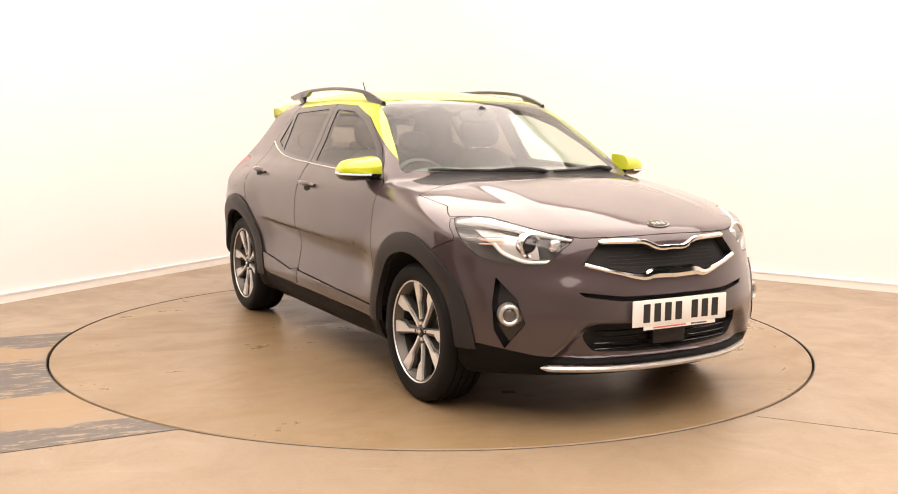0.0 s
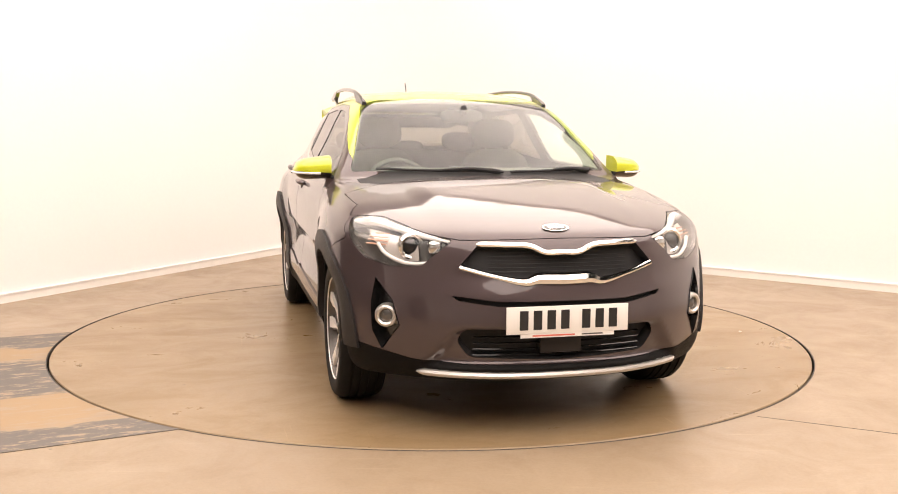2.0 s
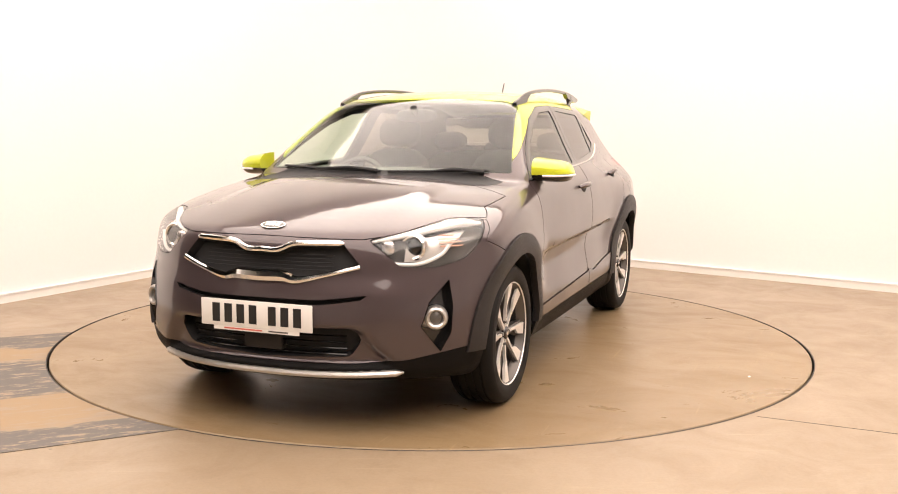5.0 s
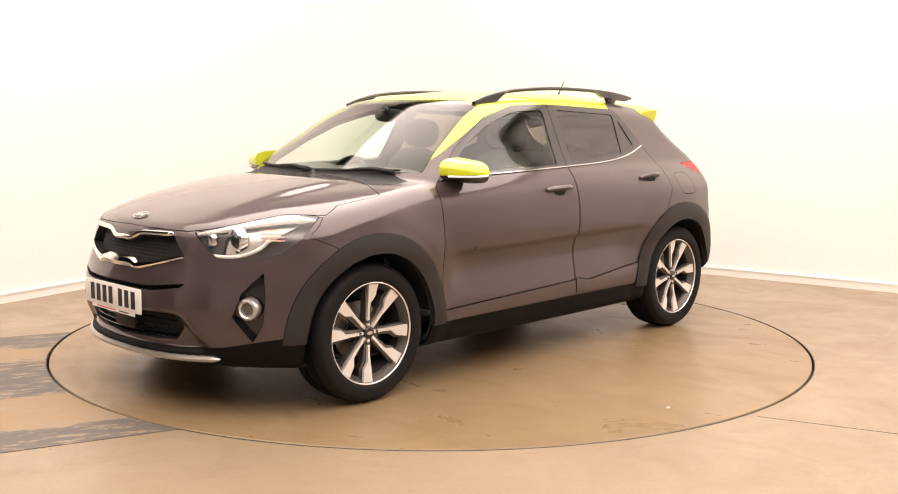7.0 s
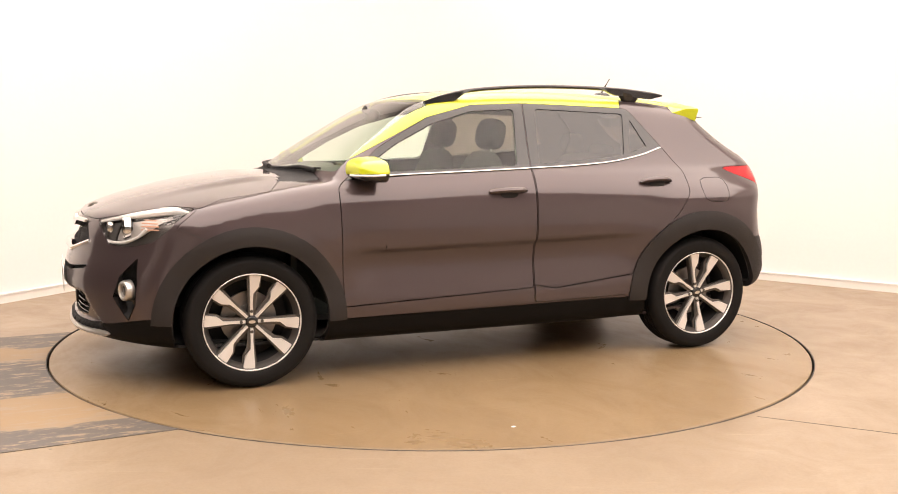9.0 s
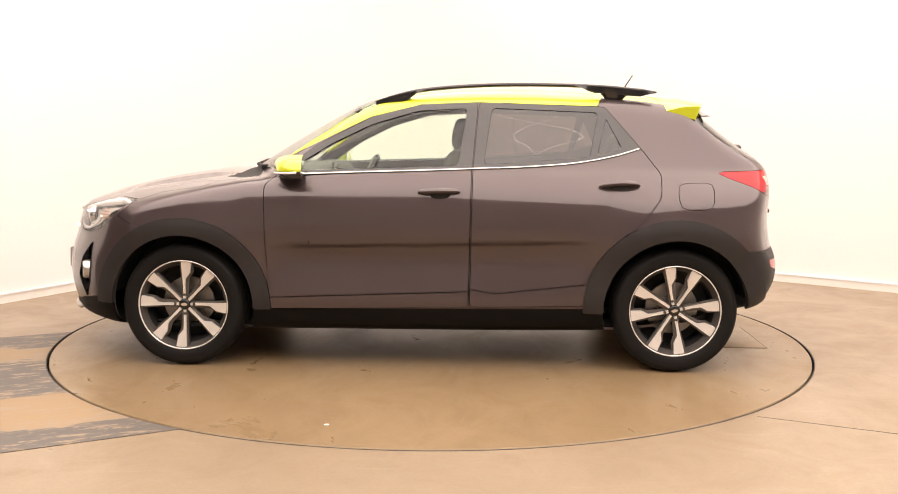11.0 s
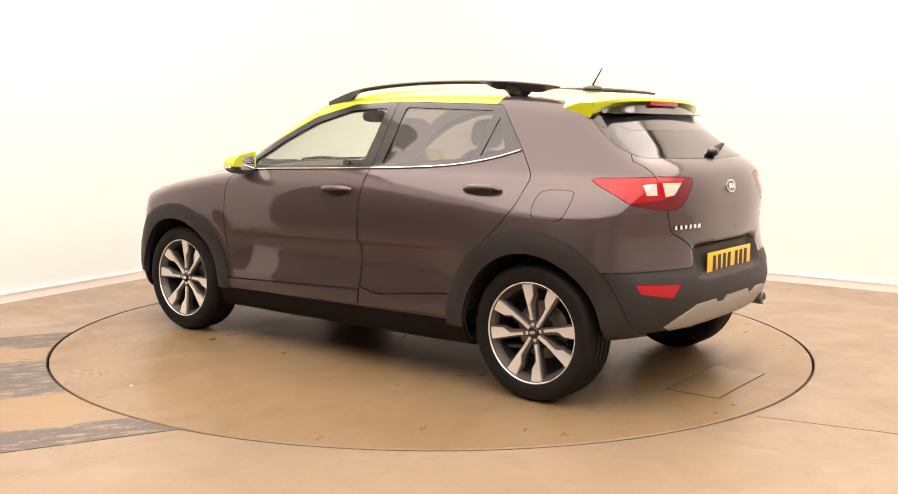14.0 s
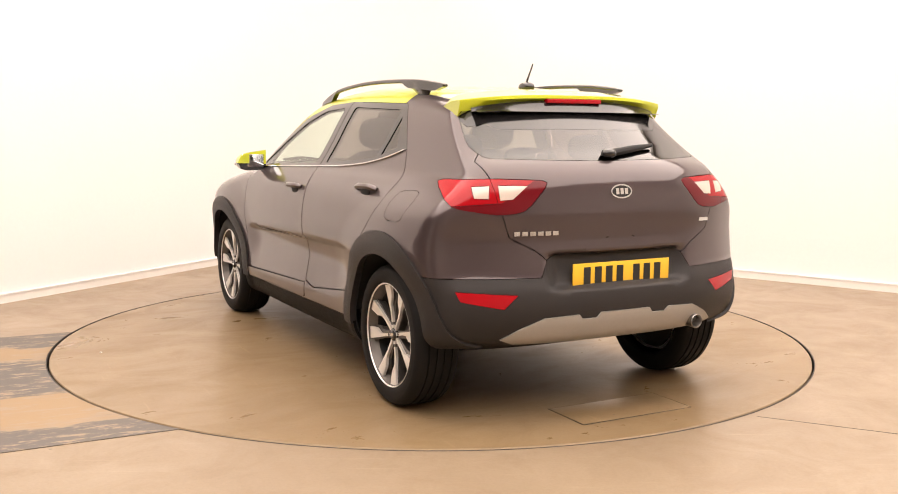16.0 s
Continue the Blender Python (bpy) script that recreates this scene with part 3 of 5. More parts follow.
line("door_f", "side", [(0.845, 0.955), (0.835, 0.60), (0.82, 0.312), (-0.212, 0.332), (-0.222, 1.03), (-0.252, 1.385), (0.05, 1.372), (0.31, 1.305), (0.60, 1.15)], 1)
line("door_r", "side", [(-0.228, 1.03), (-0.218, 0.332), (-0.80, 0.345), (-0.86, 0.50), (-0.98, 0.69), (-1.10, 0.79), (-1.185, 0.90), (-1.20, 1.02), (-1.11, 1.14), (-0.92, 1.365), (-0.258, 1.385)], 1)
line("moulding", "side", [(0.83, 0.30), (0.83, 0.37), (-0.20, 0.412), (-0.225, 0.425), (-0.34, 0.402), (-0.81, 0.455), (-0.90, 0.455), (-0.90, 0.30)], 0)
line("belt", "side", [(0.90, 0.985), (0.45, 1.012), (-0.22, 1.040), (-0.72, 1.068), (-0.95, 1.105), (-1.12, 1.155), (-1.16, 1.55), (0.95, 1.55)], 0)
line("glass_f", "side", [(0.69, 1.025), (-0.15, 1.055), (-0.195, 1.352), (0.06, 1.338), (0.30, 1.268), (0.51, 1.165), (0.69, 1.05)], 1)
line("glass_r", "side", [(-0.285, 1.062), (-0.835, 1.105), (-0.885, 1.335), (-0.325, 1.355)], 1)
line("glass_q", "side", [(-0.875, 1.118), (-1.00, 1.155), (-0.925, 1.30)], 0)
line("flap", "side", [(-1.275, 0.975), (-1.275, 0.85), (-1.445, 0.842), (-1.465, 0.98)], 2)
line("roof_side", "side", [(0.90, 1.052), (0.865, 1.035), (0.60, 1.165), (0.31, 1.305), (0.05, 1.372), (-0.252, 1.385), (-0.88, 1.368), (-0.93, 1.45), (-0.95, 1.6), (0.55, 1.6)], 0)
line("roof_top", "top", [(0.9, -0.2), (0.9, 0.50), (-1.48, 0.50), (-1.50, -0.2)], 0)
line("screen", "front", [(-0.3, 1.035), (0.45, 1.037), (0.685, 1.028), (0.546, 1.377), (0.45, 1.400), (-0.3, 1.41)], 1)
line("bonnet_side", "side", [(2.2, 0.70), (1.60, 0.80), (1.52, 0.862), (1.40, 0.905), (1.17, 0.94), (1.05, 1.00), (1.02, 1.2), (2.2, 1.2)], 0)
line("bonnet_front", "front", [(-0.3, 0.812), (0.41, 0.800), (0.52, 0.817), (0.64, 0.848), (0.72, 0.872), (0.80, 0.868), (1.0, 0.868), (1.0, 1.028), (0.62, 1.022), (-0.3, 1.030)], 0)
line("headlight", "front_corner", [(1.93, 0.425, 0.800), (1.88, 0.53, 0.820), (1.80, 0.645, 0.850), (1.70, 0.73, 0.874), (1.52, 0.78, 0.868), (1.61, 0.78, 0.775), (1.70, 0.75, 0.715), (1.80, 0.66, 0.685), (1.87, 0.54, 0.69)], 1, True)
line("taillight", "rear_corner", [(-1.53, 0.745, 1.033), (-1.76, 0.60, 1.045), (-1.83, 0.345, 1.035), (-1.835, 0.47, 0.905), (-1.79, 0.58, 0.895), (-1.66, 0.72, 0.925)], 1.8, True)
line("tail_white_a", "rear_corner", [(-1.71, 0.655, 1.012), (-1.765, 0.603, 1.016), (-1.765, 0.603, 0.962), (-1.725, 0.648, 0.964)], 0, True)
line("tail_white_b", "rear_corner", [(-1.785, 0.575, 1.018), (-1.83, 0.46, 1.015), (-1.825, 0.525, 0.960), (-1.80, 0.572, 0.956)], 0, True)
line("tail_dark", "rear_corner", [(-1.80, 0.56, 0.945), (-1.83, 0.42, 1.04), (-1.84, 0.28, 1.06), (-1.84, 0.45, 0.88), (-1.66, 0.72, 0.90), (-1.66, 0.73, 0.93)], 0, True)
line("reflector", "rear_corner", [(-1.70, 0.715, 0.585), (-1.86, 0.515, 0.568), (-1.85, 0.575, 0.512), (-1.72, 0.70, 0.545)], 0, True)
line("rear_skid", "rear", [(-0.3, 0.478), (0.13, 0.478), (0.15, 0.455), (0.22, 0.455), (0.24, 0.475), (0.40, 0.468), (0.50, 0.425), (0.57, 0.380), (0.50, 0.355), (0.3, 0.345), (-0.3, 0.350)], 0)
line("tailgate", "rear", [(-0.3, 1.365), (0.57, 1.355), (0.622, 1.19), (0.605, 1.08), (0.575, 0.93), (0.53, 0.80), (0.42, 0.745), (0.36, 0.70), (-0.3, 0.70)], 0)
line("rear_glass", "rear", [(-0.3, 1.345), (0.535, 1.335), (0.590, 1.17), (0.57, 1.125), (0.30, 1.118), (-0.3, 1.112)], 1)
line("bumper_r", "rear", [(-0.3, 0.10), (1.0, 0.10), (1.0, 0.635), (0.60, 0.635), (0.42, 0.600), (0.36, 0.705), (0.32, 0.725), (-0.3, 0.725)], 0)
line("bumper_side", "side", [(-1.2, 0.05), (-1.2, 0.635), (-2.2, 0.635), (-2.2, 0.05)], 0)
line("tg_side", "side", [(-1.38, 1.50), (-1.42, 1.37), (-1.56, 1.22), (-1.66, 1.10), (-1.69, 1.0), (-1.66, 0.5), (-2.2, 0.5), (-2.2, 1.50)], 0)
line("rear_frit", "rear", [(-0.3, 1.40), (0.60, 1.40), (0.545, 1.255), (0.47, 1.27), (0.43, 1.245), (-0.3, 1.250)], 0)
line("grille", "front", [(-0.3, 0.745), (0.07, 0.745), (0.14, 0.772), (0.345, 0.778), (0.42, 0.695), (0.30, 0.668), (0.18, 0.645), (0.12, 0.662), (-0.3, 0.662)], 0)
line("mouth", "front", [(-0.3, 0.445), (0.40, 0.450), (0.43, 0.40), (0.38, 0.33), (-0.3, 0.300)], 1)
line("slot", "front", [(-0.3, 0.560), (0.27, 0.562), (0.45, 0.582), (0.43, 0.566), (0.28, 0.545), (-0.3, 0.540)], 0)
line("fog", "front_corner", [(1.80, 0.735, 0.635), (1.86, 0.668, 0.55), (1.882, 0.638, 0.45), (1.845, 0.716, 0.345), (1.80, 0.738, 0.42), (1.79, 0.742, 0.53)], 0, True)
line("lip", "front", [(-0.3, 0.05), (-0.3, 0.295), (0.40, 0.30), (0.60, 0.315), (0.78, 0.355), (0.95, 0.37), (0.95, 0.05)], 0)
line("nose", "side", [(1.40, 0.05), (1.40, 0.70), (1.49, 0.728), (1.61, 0.782), (1.60, 0.80), (1.52, 0.862), (2.3, 0.86), (2.3, 0.05)], 0)


def faces_the_view(f, d):
    return f.normal.dot(d) > 0.12


def cut(name):
    """Cut the panel line into the half surface."""
    view, poly = LINES[name]
    d = Vector(VIEWS[view])
    us, vs = [p[0] for p in poly], [p[1] for p in poly]
    lo, hi = (min(us) - 0.05, min(vs) - 0.05), (max(us) + 0.05, max(vs) + 0.05)
    pool = {}

    def bounds(f):
        q = [flat(view, v.co) for v in f.verts]
        return (min(a for a, _ in q), max(a for a, _ in q), min(b for _, b in q), max(b for _, b in q))
    for f in half.faces:
        if faces_the_view(f, d):
            b = bounds(f)
            if b[1] > lo[0] and b[0] < hi[0] and b[3] > lo[1] and b[2] < hi[1]:
                pool[f] = b
    n = len(poly)
    for i in range(n):
        a, b = poly[i], poly[(i + 1) % n]
        x0, x1, z0, z1 = min(a[0], b[0]), max(a[0], b[0]), min(a[1], b[1]), max(a[1], b[1])
        hit = [f for f, q in pool.items() if q[1] >= x0 and q[0] <= x1 and q[3] >= z0 and q[2] <= z1]
        if not hit:
            continue
        if view == "top":
            co, tan = Vector((a[0], a[1], 0)), Vector((b[0] - a[0], b[1] - a[1], 0))
        else:
            side = Vector((-d.y, d.x, 0))
            co, tan = side * a[0] + Vector((0, 0, a[1])), side * (b[0] - a[0]) + Vector((0, 0, b[1] - a[1]))
        no = tan.cross(d)
        if no.length < 1e-6:
            continue
        geom = list({v for f in hit for v in f.verts}) + list({e for f in hit for e in f.edges}) + hit
        out = bmesh.ops.bisect_plane(half, geom=geom, dist=2e-4, plane_co=co, plane_no=no.normalized())
        for f in hit:
            pool.pop(f, None)
        for g in out["geom"]:
            if isinstance(g, bmesh.types.BMFace) and g.is_valid:
                pool[g] = bounds(g)
        for f in hit:
            if f.is_valid:
                pool[f] = bounds(f)


for nm in LINES:
    if nm == "bonnet_side":
        continue
    cut(nm)
cut("bonnet_side")
half.verts.ensure_lookup_table()
co = np.array([v.co for v in half.verts])
onmid = np.abs(co[:, 1]) < 1e-4
new_co = settle(co, 0.0, 3)
new_co[onmid, 1] = 0
far = np.linalg.norm(new_co - co, axis=1) > 0.01
new_co[far] = co[far]
for v, p in zip(half.verts, new_co):
    v.co = p
half.normal_update()


def region(f):
    """Which panel a piece of the surface belongs to."""
    c = f.calc_center_median()
    n = f.normal
    t = lambda nm: inside(nm, c)
    side = n.y > 0.12
    if c.y > 0.5 and side and (t("arch_f") or t("arch_r")):
        return "void"
    if c.x > 1.0 and n.x > 0.0:
        for hole in ("grille", "mouth", "slot"):
            if n.x > 0.2 and t(hole):
                return "void_" + hole
        if t("fog") and c.x > 1.5:
            return "void_fog"
        if t("headlight") and c.x > 1.4 and c.y > 0.35:
            return "headlight"
    if n.x < 0.3 and c.x < -1.2:
        if t("taillight") and c.y > 0.2:
            white = "_white" if t("tail_white_a") or t("tail_white_b") else "_dark" if t("tail_dark") else ""
            return ("taillight_inner" if t("tailgate") else "taillight") + white
        if t("reflector") and c.y > 0.4 and c.z < 0.63:
            return "reflector"
        if t("rear_skid") and n.x < -0.3 and c.z < 0.52:
            return "rear_skid"
        if t("rear_glass") and n.x < -0.3 and c.z > 1.0:
            return "rear_frit" if t("rear_frit") else "rear_glass"
    if c.z < 0.205:
        return "underside"
    if c.y > 0.45 and side:
        if t("clad_f") and c.x > 0.6 and c.z > (0.33 if c.x > 1.275 else 0.305):
            return "arch_front"
        if t("clad_r") and -1.76 < c.x < -0.6 and not (c.x > -1.275 and c.z < 0.315):
            return "arch_rear"
        if t("glass_f"):
            return "front_side_glass"
        if t("glass_r"):
            return "rear_side_glass"
        if t("glass_q"):
            return "quarter_glass"
        for dn in ("f", "r"):
            if t("door_" + dn):
                if t("belt"):
                    return "frame_" + dn
                return ("moulding_" if t("moulding") else "door_") + dn
        if t("sill") and abs(c.x) < 0.952:
            return "sill"
        if t("flap"):
            return "flap"
    if c.x > 0.1 and n.x > 0.2 and t("screen"):
        return "screen"
    if c.x > 0.95 and t("bonnet_side") and t("bonnet_front"):
        return "bonnet"
    if 0.9 < c.x < 1.2 and c.z > 0.98 and n.z > 0.6 and c.y < 0.66:
        return "cowl"
    if c.x < -1.2 and n.x < 0.2:
        if t("bumper_r") and c.x < -1.275:
            return "bumper_rear"
        if t("tailgate") and t("tg_side"):
            return "tailgate"
    if c.x < -1.275 and side and t("bumper_side"):
        return "bumper_rear"
    if c.x > 1.275 and (t("nose") or c.z < 0.3):
        return "lip" if t("lip") else "bumper_front"
    if c.z > 1.2 and n.z > 0.3 and t("roof_top"):
        return "roof"
    if c.z > 1.025 and t("roof_side") and c.x > -0.94:
        return "roof"
    return "shell"


PANELS = {}
for f in half.faces:
    PANELS.setdefault(region(f), []).append([v.index for v in f.verts])
half.verts.index_update()
BASE_V = [v.co.copy() for v in half.verts]
half.free()
BASE_N = [Vector(n) for n in body_normal(np.array(BASE_V))]


def panel(name, keys, material, parent, sides, label="", gap=0.0016, depth=0.014, lift=0.0):
    """One body panel: the outer skin, drawn back a little at its edge and turned in there. sides: (1,), (-1,) or (1, -1) for one across the car."""
    V, F, N = [], [], []
    index = {}
    for s in sides:
        for k in keys:
            for face in PANELS.get(k, []):
                q = []
                for i in face:
                    key = (i, s if BASE_V[i].y > 1e-4 else 0)
                    if key not in index:
                        index[key] = len(V)
                        V.append(Vector((BASE_V[i].x, BASE_V[i].y * s, BASE_V[i].z)))
                        N.append(Vector((BASE_N[i].x, BASE_N[i].y * s, BASE_N[i].z)))
                    q.append(index[key])
                F.append(q if s > 0 else q[::-1])
    edges = {}
    for q in F:
        for a, b in zip(q, q[1:] + q[:1]):
            edges[(a, b)] = True
    rim = [(a, b) for a, b in edges if (b, a) not in edges]
    push = {}
    for a, b in rim:
        t = (V[b] - V[a]).normalized()
        for i in (a, b):
            push[i] = push.get(i, Vector()) + N[i].cross(t)
    for i, d in push.items():
        if d.length > 1e-6:
            V[i] = V[i] + d.normalized() * gap - N[i] * 0.0004
    if lift:
        V = [v + n * lift for v, n in zip(V, N)]
    n0 = len(F)
    inner = {i: len(V) + k for k, i in enumerate(push)}
    V = V + [V[i] - N[i] * depth for i in push]
    F = F + [[b, a, inner[a], inner[b]] for a, b in rim]
    me = bpy.data.meshes.new(name)
    me.from_pydata(V, [], F)
    me.materials.append(material)
    me.polygons.foreach_set("use_smooth", [True] * len(F))
    normals = []
    for p in me.polygons:
        if p.index < n0:
            for v in p.vertices:
                normals.append(N[v])
        else:
            normals += [p.normal.copy()] * len(p.vertices)
    me.normals_split_custom_set(normals)
    ob = new(name, me)
    ob.parent = parent
    if label:
        ob["label"] = label
    return ob


TREE_V = [tuple(v) for v in BASE_V]
TREE = BVHTree.FromPolygons(TREE_V, [q for k in PANELS for q in PANELS[k]])


def on_body(x=None, y=None, z=None, view="side", lift=0.0):
    """The place on the skin that a straight look along the view meets, and its normal (y >= 0 half; mirrored below it)."""
    s = -1 if (y is not None and y < 0 and view != "side") else 1
    d = Vector(VIEWS[view])
    q = Vector((x or 0, abs(y or 0) if view != "side" else 0, z or 0))
    start = q + d * 4
    if view == "side":
        start.y = 3
    hit, n, _, _ = TREE.ray_cast(start, -d)
    if hit is None:
        hit, n, _, _ = TREE.find_nearest(q)
    hit = hit + n * lift
    return Vector((hit.x, hit.y * s, hit.z)), Vector((n.x, n.y * s, n.z))


car = tagged(new("car"), "dark grey compact crossover car with lime roof on the turntable", "car")
BOTH = (1, -1)
panel("bonnet", ["bonnet"], M_PAINT, car, BOTH, "dark grey metallic bonnet", gap=0.0028)
panel("roof", ["roof"], M_LIME, car, BOTH, "lime green roof and screen pillars")
panel("windscreen", ["screen"], M_GLASS, car, BOTH, "clear windscreen", gap=0.0005, depth=0.004)
panel("body_shell", ["shell"], M_PAINT, car, BOTH, "dark grey metallic wings and rear pillars")
panel("front_bumper", ["bumper_front"], M_PAINT, car, BOTH)
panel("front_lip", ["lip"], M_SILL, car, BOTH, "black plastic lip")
panel("rear_bumper", ["bumper_rear"], M_CLAD, car, BOTH, "black plastic lower bumper")
panel("tailgate", ["tailgate"], M_PAINT, car, BOTH, gap=0.0028)
panel("cowl", ["cowl"], M_BLACK, car, BOTH, "black plastic cowl below the windscreen")
panel("rear_skid_plate", ["rear_skid"], M_SILVERPLASTIC, car, BOTH, "silver skid plate", gap=0.0, lift=0.006)
panel("rear_window", ["rear_glass"], M_PRIVACY, car, BOTH, "tinted rear window", gap=0.0005, depth=0.004)
panel("window_band", ["rear_frit"], M_GLOSSBLACK, car, BOTH, "black band at the top of the rear window", gap=0.0003, depth=0.004)
panel("underside", ["underside"], M_BLACK, car, BOTH)
for s in BOTH:
    panel("arch_trim", ["arch_front"], M_CLAD, car, (s,), "black plastic wheel arch trim", gap=0.0006, depth=0.03, lift=0.012)
    panel("arch_trim", ["arch_rear"], M_CLAD, car, (s,), "black plastic wheel arch trim", gap=0.0006, depth=0.03, lift=0.012)
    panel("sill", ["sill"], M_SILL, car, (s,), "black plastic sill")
    for key, gl in (("f", "front_side_glass"), ("r", "rear_side_glass")):
        door = panel("front_door" if key == "f" else "rear_door", ["door_" + key], M_PAINT, car, (s,), gap=0.0028)
        panel("window_frame", ["frame_" + key], M_GLOSSBLACK, door, (s,), "gloss black window frame", gap=0.001)
        panel("moulding", ["moulding_" + key], M_CLAD if key == "x" else M_PAINT, door, (s,), gap=0.0025, depth=0.02, lift=0.007)
        panel("window", [gl], M_GLASS if key == "f" else M_PRIVACY, door, (s,), "clear glass" if key == "f" else "dark privacy glass", gap=0.0005, depth=0.004, lift=-0.004)
        if key == "r":
            panel("quarter_window", ["quarter_glass"], M_PRIVACY, door, (s,), "dark privacy glass", gap=0.0005, depth=0.004, lift=-0.004)
    panel("headlight_lens", ["headlight"], M_LENS, car, (s,), "clear headlight cover", gap=0.002, depth=0.02)
    tl = panel("tail_light", ["taillight"], M_RED, car, (s,), "red tail light")
    panel("tail_light_inner", ["taillight_inner"], M_RED, tl, (s,), gap=0.001)
    panel("reversing_lens", ["taillight_white", "taillight_inner_white"], M_CLEARLENS, tl, (s,), "pale reversing lamp lens", gap=0.001)
    panel("dark_lens", ["taillight_dark", "taillight_inner_dark"], M_REDDARK, tl, (s,), "dark red lens edge", gap=0.0003)
    panel("rear_reflector", ["reflector"], M_RED, car, (s,), "red rear reflector", gap=0.0)
    panel("fog_recess", ["void_fog"], M_GLOSSBLACK, car, (s,), "gloss black fog lamp recess", gap=0.0, depth=-0.05, lift=-0.045)
    panel("headlight_housing", ["headlight"], M_LAMPDARK, car, (s,), "dark headlight housing", gap=0.0, depth=-0.035, lift=-0.045)
panel("fuel_flap", ["flap"], M_PAINT, car, (1,), gap=0.0016)
panel("wing_patch", ["flap"], M_PAINT, car, (-1,), gap=0)

panel("grille_mesh", ["void_grille"], M_BLACK, car, BOTH, "black grille", gap=0.0, depth=-0.04, lift=-0.04)
panel("lower_mesh", ["void_mouth"], M_BLACK, car, BOTH, "black lower grille", gap=0.0, depth=-0.05, lift=-0.05)
panel("slot_mesh", ["void_slot"], M_BLACK, car, BOTH, "black slot above the plate", gap=0.0, depth=-0.03, lift=-0.03)

# dark lining behind the skin
LIN = {k: v for k, v in PANELS.items() if k not in ("void", "void_grille", "void_mouth", "void_slot", "void_fog", "rear_frit", "screen", "rear_glass", "front_side_glass", "rear_side_glass", "quarter_glass", "headlight")}
V, F, MI = [], [], []
for s in BOTH:
    o = len(V)
    V += [Vector((v.x, v.y * s, v.z)) - Vector((n.x, n.y * s, n.z)) * 0.022 for v, n in zip(BASE_V, BASE_N)]
    for k, fs in LIN.items():
        for q in fs:
            F.append([i + o for i in (q if s < 0 else q[::-1])])
            MI.append(1 if k == "roof" else 0)
me = bpy.data.meshes.new("cabin_lining")
me.from_pydata(V, [], F)
me.materials.append(M_LINING)
me.materials.append(M_HEADLINER)
me.polygons.foreach_set("material_index", MI)
me.polygons.foreach_set("use_smooth", [True] * len(F))
ob = new("cabin_lining", me)
ob.parent = car

# ---------------------------------------------------------------- wheels
R_TYRE, R_RIM = 0.322, 0.238


